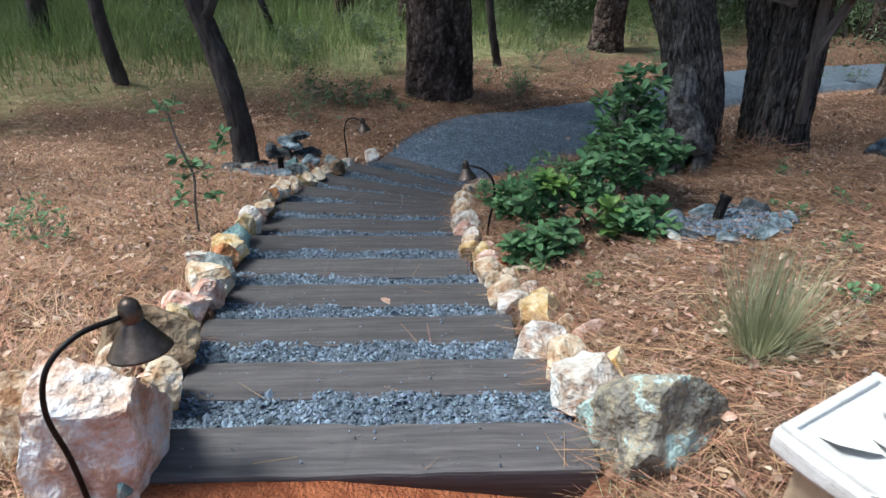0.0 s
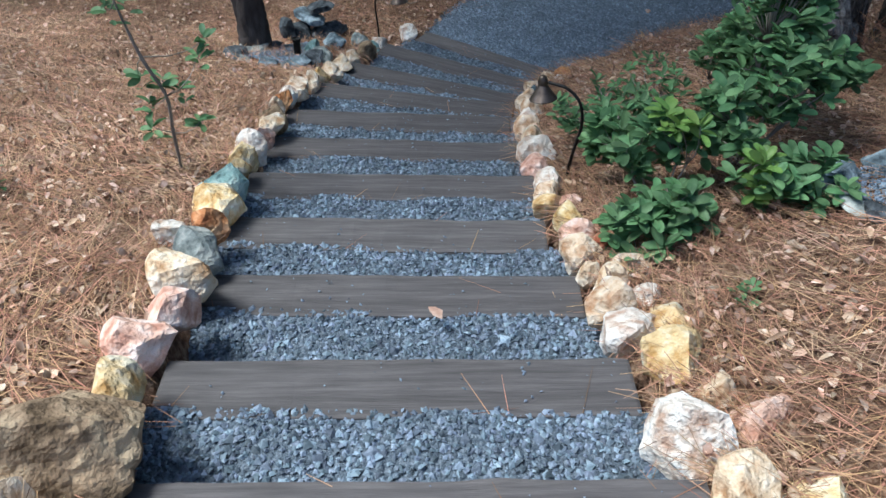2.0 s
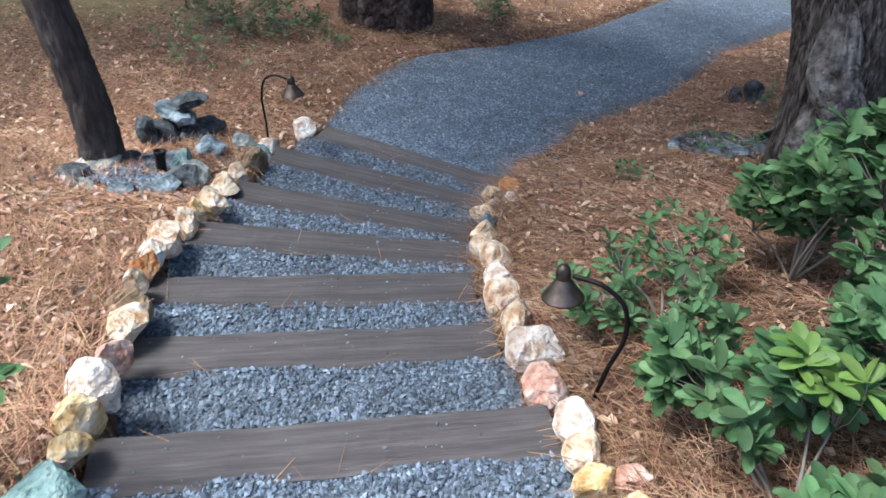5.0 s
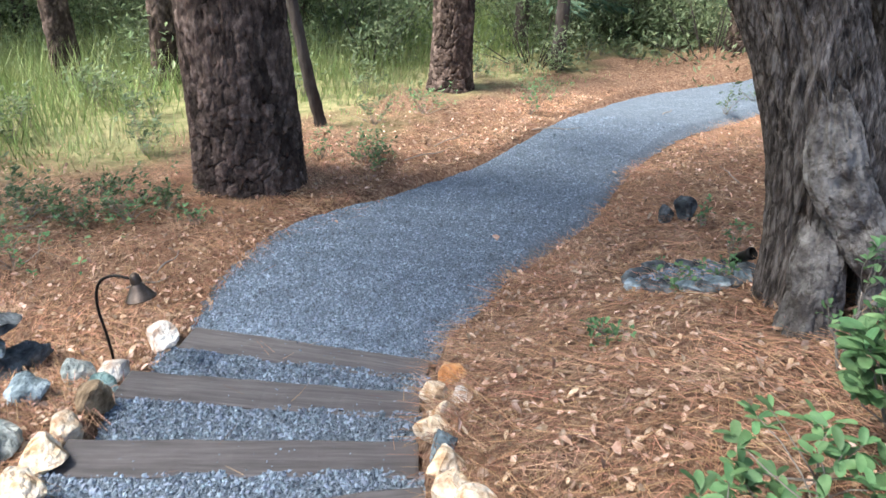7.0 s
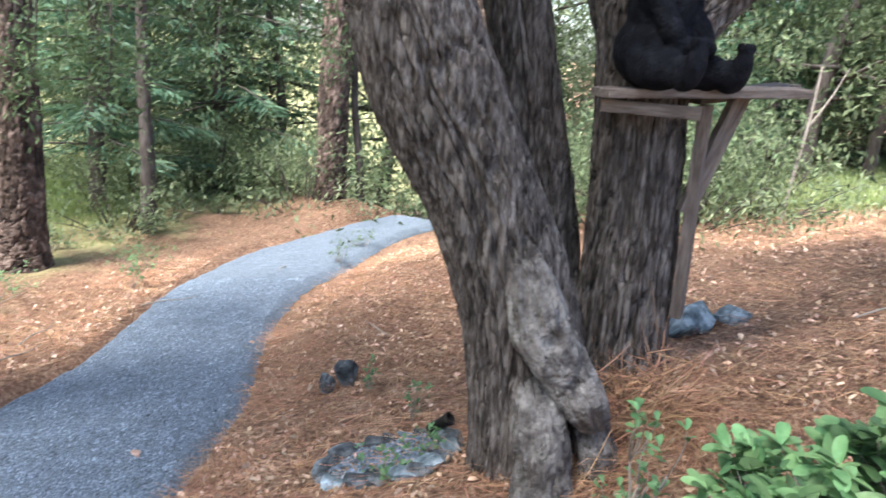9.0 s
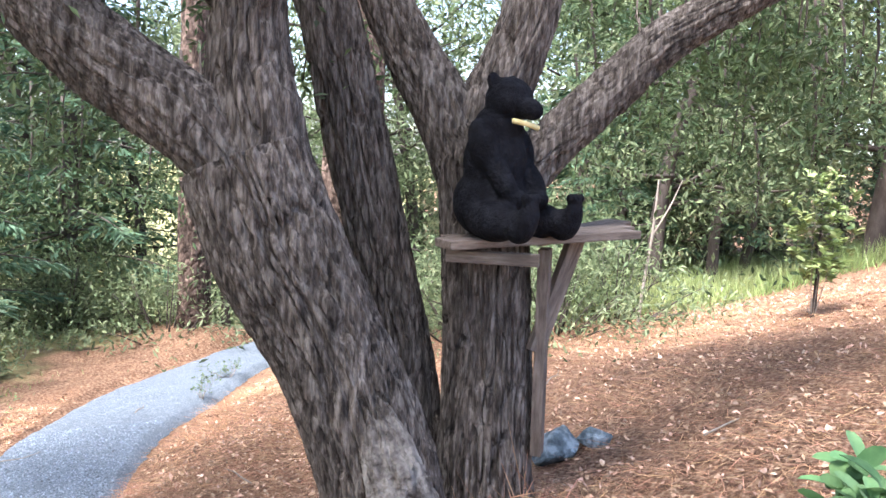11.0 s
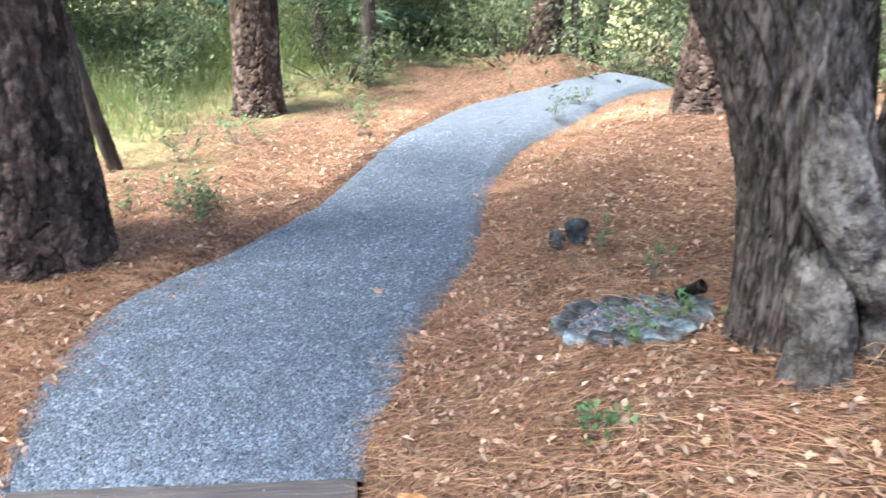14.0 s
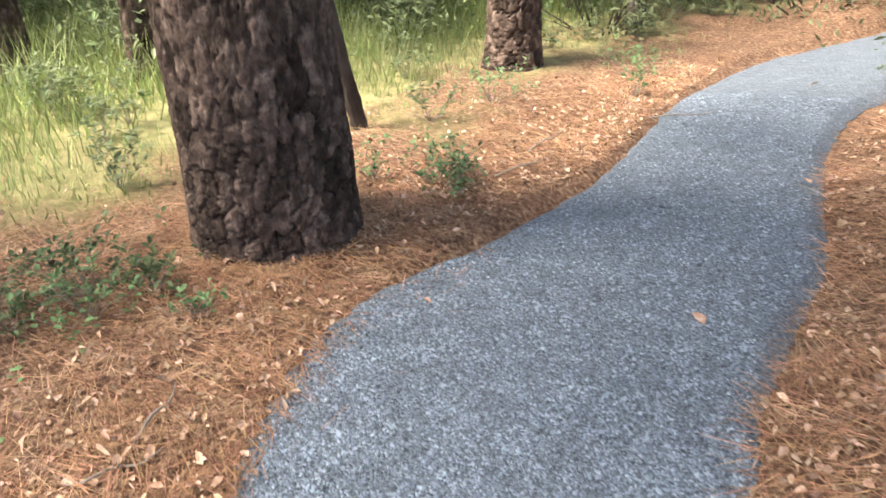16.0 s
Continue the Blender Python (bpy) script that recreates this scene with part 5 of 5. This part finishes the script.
def path_light(foot, head, label, scale=1.0):
    """A bent stem with a bell-shaped shade under a domed cap."""
    foot, head = Vector(foot), Vector(head)
    ob = new("path_light")
    ob.location = foot
    tagged(ob, label, "lamp", "garden path lights")
    d = head - foot
    flat = Vector((d.x, d.y, 0))
    up = d.z
    pts = [(0, 0, -0.1), (0, 0, 0.0), tuple(-0.06 * flat + Vector((0, 0, up * 0.35))), tuple(-0.17 * flat + Vector((0, 0, up * 0.7))), tuple(-0.04 * flat + Vector((0, 0, up * 0.95))), tuple(0.35 * flat + Vector((0, 0, up * 1.06))), tuple(0.86 * flat + Vector((0, 0, up * 1.05)))]
    part("stem", tube("stem", pts, [0.0075, 0.0075, 0.0075, 0.007, 0.007, 0.007, 0.007], M["black_metal"], 12, 60), ob, "thin bent dark metal stem")
    s = scale
    shade = part("shade", lathe("shade", [(0.022 * s, 0.0), (0.03 * s, -0.012 * s), (0.068 * s, -0.07 * s), (0.072 * s, -0.074 * s), (0.069 * s, -0.073 * s), (0.028 * s, -0.018 * s), (0.018 * s, -0.008 * s)], M["bronze"]), ob, "bell-shaped bronze shade")
    cap = part("cap", lathe("cap", [(0.0, 0.052 * s), (0.012 * s, 0.05 * s), (0.021 * s, 0.04 * s), (0.025 * s, 0.024 * s), (0.026 * s, 0.006 * s), (0.022 * s, -0.004 * s)], M["bronze"]), ob, "domed bronze cap")
    tip = Matrix.Translation(d) @ pose(0, 0, 0, -8, -8, 0)
    shade.matrix_local = tip
    cap.matrix_local = tip
    return ob


path_light((-0.6, 1.75, 0.32), (-0.48, 1.92, 0.775), "bronze path light with a bell shade before a boulder", 1.12)
path_light((0.37, 4.56, -0.42), (0.215, 4.65, -0.01), "bronze path light beside the steps under a bush", 0.85)
path_light((-1.07, 7.46, -1.34), (-0.90, 7.40, -0.86), "bronze path light at the foot of the steps", 1.0)


def spot_light(x, y, tilt, turn, label):
    ob = new("spot_light")
    ob.matrix_world = pose(x, y, z_at(x, y), 0, 0, turn)
    tagged(ob, label, "lamp", "garden spot lights")
    part("stake", tube("stake", [(0, 0, -0.08), (0, 0, 0.03), (0, 0, 0.06)], [0.006, 0.008, 0.008], M["black_metal"], 10, 10), ob)
    h = part("housing", lathe("housing", [(0, -0.06), (0.022, -0.06), (0.026, -0.05), (0.027, 0.05), (0.032, 0.055), (0.032, 0.075), (0.026, 0.075), (0.024, 0.055), (0, 0.05)], M["black_metal"], 20), ob, "black cylindrical lamp housing")
    h.matrix_local = Matrix.Translation((0, 0, 0.09)) @ pose(0, 0, 0, tilt, 0, 0)


spot_light(1.58, 4.15, -35, -35, "black spot light standing in the upper rock ring")
spot_light(2.0, 7.02, -50, 200, "black spot light lying in the lower rock ring")
spot_light(-1.50, 6.60, -8, 10, "black spot light standing among blue rocks")


# ---- bench ----
bench = new("bench")
bench.matrix_world = pose(1.285, 1.53, 0.362, 0, 0, -53)
tagged(bench, "white cast-stone garden bench with carved relief top", "bench")
bm = bevel_box(0.62, 0.36, 0.06, 0.022, 4, 14, 0.004, 3)
part("seat", bm_mesh("seat", bm, M["concrete"]), bench, "white carved seat slab").location = (0, 0, 0.43)
for sx in (-0.22, 0.22):
    leg = part("leg", bm_mesh("leg", bevel_box(0.1, 0.24, 0.42, 0.015, 2), M["sandstone"]), bench, "tan cast-stone leg")
    leg.location = (sx, 0, 0.2)
for sx, sy, lx, ly in ((0, 0.155, 0.6, 0.02), (0, -0.155, 0.6, 0.02), (0.285, 0, 0.02, 0.29), (-0.285, 0, 0.02, 0.29)):
    part("rim", bm_mesh("rim", bevel_box(lx, ly, 0.02, 0.006, 2), M["concrete"]), bench).location = (sx, sy, 0.462)
for k in range(14):
    a = k * 2.4
    r = 0.02 + 0.012 * k
    me = foliage("carved_leaf", [(0, 0, 0)], [(math.cos(a), math.sin(a), 0.03)], [(0, 0, 1)], [0.12], [0.075], M["concrete"])
    part("carved_leaf", me, bench, "raised leaf ornament").location = (r * math.cos(a), r * 0.7 * math.sin(a), 0.468)


# ---- the bear on its shelf ----
def shelf():
    ob = new("tree_shelf")
    ob.location = (2.55, 6.35, 0.72)
    tagged(ob, "weathered plank shelf braced against the oak stem", "shelf")

    def board(name, a, b, wide, thick, label=""):
        a, b = Vector(a), Vector(b)
        d = b - a
        me = bm_mesh(name, bevel_box(wide, d.length, thick, 0.005, 2), M["plank"])
        o = part(name, me, ob, label)
        o.matrix_local = Matrix.Translation((a + b) / 2 - ob.location) @ Matrix(( d.cross((0, 0, 1)).normalized(), d.normalized(), d.cross((0, 0, 1)).normalized().cross(d.normalized()))).transposed().to_4x4()
        return o

    board("plank", (2.20, 6.50, 0.765), (2.95, 6.02, 0.815), 0.17, 0.035)
    board("plank", (2.34, 6.58, 0.765), (3.12, 6.10, 0.82), 0.12, 0.035)
    board("joist", (2.26, 6.52, 0.715), (2.42, 6.18, 0.715), 0.05, 0.05, "short grey joist under the planks")
    board("joist", (2.78, 6.42, 0.755), (3.28, 6.2, 0.83), 0.16, 0.04, "projecting board")
    board("upright", (2.66, 6.28, 0.74), (2.73, 6.30, -0.2), 0.05, 0.07, "upright board nailed to the trunk")
    board("brace", (2.82, 6.21, 0.79), (2.67, 6.31, 0.28), 0.05, 0.07, "slanting brace")


shelf()


def bear():
    """A seated bear, one smooth body."""
    bm = bmesh.new()

    def blob(at, size, rx=0, ry=0, rz=0):
        bmesh.ops.create_icosphere(bm, subdivisions=3, radius=1, matrix=pose(*at, rx, ry, rz) @ Matrix.Diagonal((*size, 1)))

    # own frame: x to its front, y to its left, z up
    blob((0.0, 0, 0.15), (0.155, 0.165, 0.15))
    blob((0.01, 0, 0.30), (0.125, 0.14, 0.18))
    blob((0.02, 0, 0.43), (0.10, 0.115, 0.11))
    blob((0.065, 0, 0.55), (0.098, 0.098, 0.09))
    blob((0.16, 0, 0.515), (0.066, 0.048, 0.044), 0, 18, 0)
    blob((0.2, 0, 0.505), (0.022, 0.024, 0.02))
    for s in (-1, 1):
        blob((0.03, 0.065 * s, 0.62), (0.02, 0.032, 0.035))
        blob((0.04, 0.12 * s, 0.37), (0.06, 0.05, 0.11), 0, -25, 0)
        blob((0.12, 0.10 * s, 0.25), (0.045, 0.045, 0.11), 0, -38, 0)
        blob((0.175, 0.07 * s, 0.17), (0.05, 0.045, 0.04))
        blob((0.11, 0.12 * s, 0.085), (0.15, 0.075, 0.08), 0, 0, 14 * s)
        blob((0.25, 0.15 * s, 0.075), (0.06, 0.055, 0.065))
        blob((0.29, 0.155 * s, 0.1), (0.035, 0.055, 0.085), 0, 12, 0)
        for k in range(4):
            blob((0.3, (0.118 + 0.025 * k) * s, 0.182), (0.022, 0.014, 0.02))
    me = bm_mesh("bear_sculpture", bm, M["bear"], True)
    ob = new("bear_sculpture", me)
    ob.matrix_world = pose(2.39, 6.40, 0.782, 0, 0, -96) @ Matrix.Diagonal((1.0, 1.0, 1.02, 1))
    re = ob.modifiers.new("one_skin", "REMESH")
    re.mode, re.voxel_size, re.use_smooth_shade = "VOXEL", 0.009, True
    sm = ob.modifiers.new("soften", "SMOOTH")
    sm.factor, sm.iterations = 0.5, 5
    tagged(ob, "black seated bear sculpture on a plank shelf", "sculpture")
    cob = new("yellow_stick", tube("yellow_stick", [(0.145, 0.09, 0.448), (0.165, 0.0, 0.455), (0.152, -0.085, 0.464)], [0.011, 0.01, 0.01], M["yellow"], 14, 20))
    cob.matrix_world = ob.matrix_world.copy()
    tagged(cob, "pale yellow stick held in the bear's mouth", "stick")


bear()


# ---- plants near the steps ----
def leafy(name, x, y, tips, label, category="bush", leaf=(0.055, 0.085), per=8, material="leaf", young=(), group="", stem=0.006, fat=0.55, spine=None):
    """Stems from one foot to each tip, with a whorl of leaves at the tips and leaves below them."""
    ob = new(name)
    z0 = z_at(x, y)
    ob.location = (x, y, z0)
    tagged(ob, label, category, group)
    rr = np.random.default_rng(int(abs(x * 100)) + int(abs(y * 1000)))
    stems, at, way, at2, way2 = [], [], [], [], []
    rel = [np.array(t) - [x, y, z0] for t in tips]
    hubs = [h * [0.75, 0.75, 0.62] for h in rel[:: max(1, len(rel) // 9)]] if spine is None else [np.array(h) - [x, y, z0] for h in spine]
    if spine is None:
        for h in hubs:
            stems.append(tube("stem", [(0, 0, -0.03), tuple(h * [0.5, 0.5, 0.5] + rr.normal(0, 0.015, 3)), tuple(h)], [stem, stem * 0.8, stem * 0.5], M["grey_wood"], 6, 10))
    else:
        stems.append(tube("stem", [(0, 0, -0.03), *[tuple(h) for h in hubs]], [stem] * len(hubs) + [stem * 0.5], M["grey_wood"], 6, 24))
    for k, t in enumerate(rel):
        h = min(hubs, key=lambda q: float(np.linalg.norm(q - t)))
        stems.append(tube("stem", [tuple(h), tuple((h + t) / 2 + rr.normal(0, 0.012, 3)), tuple(t)], [stem * 0.45, stem * 0.35, stem * 0.2], M["grey_wood"], 3, 4))
        dst = (at2, way2) if k in young else (at, way)
        for j in range(per):
            a = j * 2.4 + rr.uniform(0, 1)
            lift = rr.uniform(-0.1, 1.0)
            dst[0].append(t + rr.normal(0, 0.006, 3) - [0, 0, 0.035 * rr.uniform(0, 1) * (j % 3)])
            dst[1].append([math.cos(a), math.sin(a), lift])
    part("stem_work", joined("stem_work", stems), ob)
    for a, w, mm, nm in ((at, way, M[material], "foliage"), (at2, way2, M["leaf_young"], "young_foliage")):
        if a:
            ln = rr.uniform(*leaf, len(a))
            part(nm, foliage(nm, a, w, np.tile([0, 0, 1.0], (len(a), 1)) + rr.normal(0, 0.3, (len(a), 3)), ln, ln * fat, mm, *((BROAD, BROAD_F) if leaf[1] > 0.05 else (LEAF, LEAF_F))), ob, "yellow-green young leaves" if nm == "young_foliage" else "")
    return ob


def cloud(spots, r=rng):
    out = []
    for x, y, z, s, n in spots:
        p = r.normal(0, 1, (n, 3))
        p /= np.linalg.norm(p, axis=1)[:, None]
        out += [tuple(q) for q in np.array([x, y, z]) + p * (s * r.uniform(0.35, 1, n) ** 0.5)[:, None] * [1, 1, 0.8]]
    return out


tips = cloud([(0.58, 3.77, -0.06, 0.12, 20), (0.72, 3.92, -0.04, 0.13, 20), (0.62, 4.2, 0.02, 0.13, 22), (0.72, 4.18, 0.12, 0.1, 12), (0.5, 4.4, -0.06, 0.1, 14)])
leafy("leafy_bush", 0.68, 4.02, tips, "bushy shrub with glossy oval green leaves by the steps", young=(62, 63, 64, 65, 70, 71), per=10)
tips = cloud([(1.02, 4.03, 0.02, 0.12, 16), (0.92, 4.3, 0.12, 0.16, 26), (1.1, 4.5, 0.18, 0.18, 30), (1.14, 4.8, 0.34, 0.2, 30), (1.2, 4.85, 0.5, 0.13, 14), (1.22, 4.1, 0.0, 0.13, 16), (1.3, 4.6, 0.2, 0.14, 18)])
leafy("leafy_bush", 1.0, 4.4, tips, "tall shrub with glossy oval green leaves by the steps", young=(0, 1, 2, 3, 4, 5), stem=0.009, per=10)
tips = cloud([(0.62, 4.62, -0.12, 0.14, 26), (0.46, 4.98, -0.3, 0.16, 28), (0.75, 5.1, -0.22, 0.17, 24)])
leafy("leafy_bush", 0.66, 4.85, tips, "low shrub with small green leaves by the steps", leaf=(0.035, 0.06))
tips = cloud([(1.22, 5.05, 0.14, 0.18, 40), (1.2, 5.0, 0.28, 0.11, 18), (1.12, 5.22, -0.05, 0.17, 30), (1.3, 5.3, -0.08, 0.18, 26)])
leafy("leafy_bush", 1.2, 5.12, tips, "shrub with large oval green leaves on the bank", leaf=(0.055, 0.082), young=(40, 41, 42, 43), per=10)
leafy("small_oak_shoot", 1.45, 5.75, cloud([(1.45, 5.75, -0.3, 0.12, 10), (1.5, 5.72, -0.1, 0.1, 8)]), "thin green shoot beside the oak", "plant", leaf=(0.03, 0.05), per=5)

leafy("holly_sapling", -1.32, 4.27, [(-1.28, 4.2, 0.12), (-1.33, 4.15, 0.16), (-1.22, 4.22, 0.08), (-1.3, 4.12, 0.05), (-1.36, 4.1, 0.45), (-1.28, 4.1, 0.5), (-1.12, 4.32, 0.25), (-1.14, 4.28, 0.2), (-1.36, 4.2, -0.1), (-1.2, 4.3, -0.12)], "spindly holly sapling with dark prickly leaves", "sapling", leaf=(0.045, 0.075), per=8, stem=0.007, spine=[(-1.30, 4.24, -0.15), (-1.27, 4.2, 0.05), (-1.3, 4.14, 0.25), (-1.33, 4.11, 0.48)])


def low_plant(x, y, h, r, n, label, material="leaf", leaf=(0.02, 0.045), group="low plants on the forest floor", per=6, name="low_plant"):
    rr = np.random.default_rng(int(abs(x) * 313 + abs(y) * 77))
    z = z_at(x, y)
    tips = [(x + rr.normal(0, r * 0.6), y + rr.normal(0, r * 0.6), z + h * rr.uniform(0.25, 1)) for _ in range(n)]
    return leafy(name, x, y, tips, label, "plant", leaf, per, material, group=group, stem=0.003)


for x, y, h, r, n in ((-2.02, 3.85, 0.24, 0.13, 26), (-1.8, 8.7, 0.3, 0.28, 50), (-1.2, 9.3, 0.26, 0.2, 34), (0.62, 10.1, 0.22, 0.14, 20), (0.58, 10.35, 0.28, 0.16, 26), (0.25, 10.5, 0.3, 0.12, 16),
                      (1.5, 11.9, 0.34, 0.26, 46), (2.62, 11.65, 0.34, 0.1, 20), (2.95, 12.2, 0.3, 0.2, 30), (1.05, 6.55, 0.1, 0.09, 12), (2.28, 7.48, 0.22, 0.06, 8), (2.46, 8.05, 0.2, 0.06, 8), (1.9, 6.95, 0.08, 0.12, 14), (1.62, 6.95, 0.1, 0.1, 14),
                      (0.85, 3.4, 0.05, 0.05, 4), (1.95, 3.55, 0.07, 0.06, 5), (2.3, 5.2, 0.12, 0.12, 8), (1.95, 4.1, 0.14, 0.1, 6), (2.3, 4.3, 0.1, 0.1, 5), (-0.75, 9.15, 0.16, 0.1, 12), (1.75, 2.9, 0.06, 0.06, 5)):
    low_plant(x, y, h, r, n, "low green plant growing through the needles")
for x, y, h, r, n in ((-1.9, 9.5, 0.3, 0.26, 70), (-1.25, 9.55, 0.26, 0.22, 60), (-0.95, 9.5, 0.2, 0.12, 26), (-1.55, 9.35, 0.2, 0.2, 36), (0.75, 10.28, 0.24, 0.14, 30)):
    low_plant(x, y, h, r, n, "low dark-leaved evergreen plant beside the pine", "oak_leaf", (0.025, 0.05))
low_plant(4.75, 11.25, 0.3, 0.12, 18, "wispy grey-green plant at the path's edge", "oak_leaf", (0.025, 0.045))
low_plant(5.5, 11.75, 0.25, 0.2, 20, "wispy grey-green plant at the path's edge", "oak_leaf", (0.025, 0.045))
young = low_plant(6.95, 5.85, 1.25, 0.2, 90, "slender young pine sapling on the bank", "grass", (0.06, 0.1), "", 8, "young_pine")
part("trunk", tube("trunk", [(0, 0, -0.1), (0.02, 0, 0.5), (0.0, 0.02, 1.2)], [0.022, 0.016, 0.005], M["dark_bark"], 8, 20, "plain"), young)
for k in range(26):
    x, y = pr.uniform(-5.5, 1.6), pr.uniform(10.6, 13.0)
    if y - 0.62 * x > 10.9:
        low_plant(x, y, pr.uniform(0.25, 0.55), 0.16, 22, "leafy green weed in the meadow", "wood_leaf", (0.03, 0.06))
for k in range(16):
    u = pr.uniform(0, 1)
    x, y = 2.6 + 5.5 * u + pr.uniform(-0.3, 0.3), 12.7 + 2.9 * u + pr.uniform(0.1, 1.0)
    low_plant(x, y, pr.uniform(0.2, 0.45), 0.16, 20, "leafy green weed beside the path", "wood_leaf", (0.03, 0.06))

# bunch grass
tuft = new("bunch_grass")
tuft.location = (1.28, 2.56, z_at(1.28, 2.56))
tagged(tuft, "pale green bunch grass growing in the needles", "grass")
n = 620
a = rng.uniform(0, 6.28, n)
sp = np.abs(rng.normal(0, 0.8, n))
part("blades", foliage("blades", np.column_stack([0.03 * np.cos(a), 0.03 * np.sin(a), np.zeros(n)]), np.column_stack([sp * np.cos(a), sp * np.sin(a), np.ones(n)]), np.column_stack([np.cos(a), np.sin(a), np.zeros(n) + 0.3]), rng.uniform(0.2, 0.5, n), rng.uniform(0.002, 0.0034, n), M["tuft"], BLADE, BLADE_F), tuft)
xy = np.vstack([np.array([-1.0, 1.75]) + rng.normal(0, 0.16, (260, 2)), np.array([0.78, 1.9]) + rng.normal(0, 0.06, (70, 2)), np.array([1.35, 2.2]) + rng.normal(0, 0.2, (160, 2)), np.array([-1.5, 2.2]) + rng.normal(0, 0.3, (260, 2))])
grass("dry_grass", xy, rng.uniform(0.04, 0.13, len(xy)), rng.uniform(0.002, 0.004, len(xy)), M["tuft"], "thin dry grass beside the boulders", 0.9)

# fallen twigs
for x, y, ln, a in ((0.95, 10.25, 0.5, 20), (1.3, 10.6, 0.45, 35), (2.4, 11.0, 0.5, -10), (-0.95, 8.35, 0.3, 60), (-1.1, 8.2, 0.25, 10), (4.0, 11.3, 0.25, 30), (3.1, 8.6, 0.3, 80), (5.4, 7.6, 0.5, 10), (3.6, 5.8, 0.9, -15)):
    z = z_at(x, y) + 0.03
    me = tube("fallen_twig", [(0, 0, 0), (ln * 0.4, 0.015, 0.012), (ln * 0.7, 0.0, 0.006), (ln, 0.03, 0.015)], [0.006, 0.0055, 0.004, 0.002], M["grey_wood"], 6, 14)
    ob = new("fallen_twig", me)
    ob.matrix_world = pose(x, y, z, 0, 0, a)
    tagged(ob, "thin dark fallen twig on the needles", "twig", "fallen twigs")

# pale-stemmed young tree on the bank
ob = tree("pale_young_tree", 8.4, 7.9, "young tree with a pale bare stem before the woods")
part("trunk", tube("trunk", [(-0.1, 0, -0.1), (0, 0, 0.4), (0.06, -0.05, 1.1), (0.05, -0.08, 1.7)], [0.024, 0.02, 0.016, 0.007], M["grey_wood"], 10, 30, "plain"), ob)
part("fork", tube("fork", [(0.06, -0.05, 1.05), (0.16, -0.2, 1.4), (0.22, -0.3, 1.7)], [0.012, 0.009, 0.004], M["grey_wood"], 8, 14), ob)

# long fallen needles leaning against the right-hand stem
n = 420
a = rng.normal(0, 0.5, n)
foot = np.column_stack([2.33 + rng.normal(0, 0.13, n), 6.2 + rng.normal(0, 0.09, n), np.full(n, -0.54) + rng.uniform(0, 0.3, n) * rng.uniform(0, 1, n)])
me = foliage("leaning_needles", foot, np.column_stack([rng.normal(0.1, 0.5, n), rng.normal(0.1, 0.4, n), rng.uniform(-0.35, 0.55, n)]), rng.normal(size=(n, 3)), rng.uniform(0.14, 0.34, n), rng.uniform(0.003, 0.0055, n), M["needle"], NEEDLE, NEEDLE_F)
tagged(new("leaning_needles", me), "tangle of long rusty needles against the oak", "pine needles", kind="stuff")
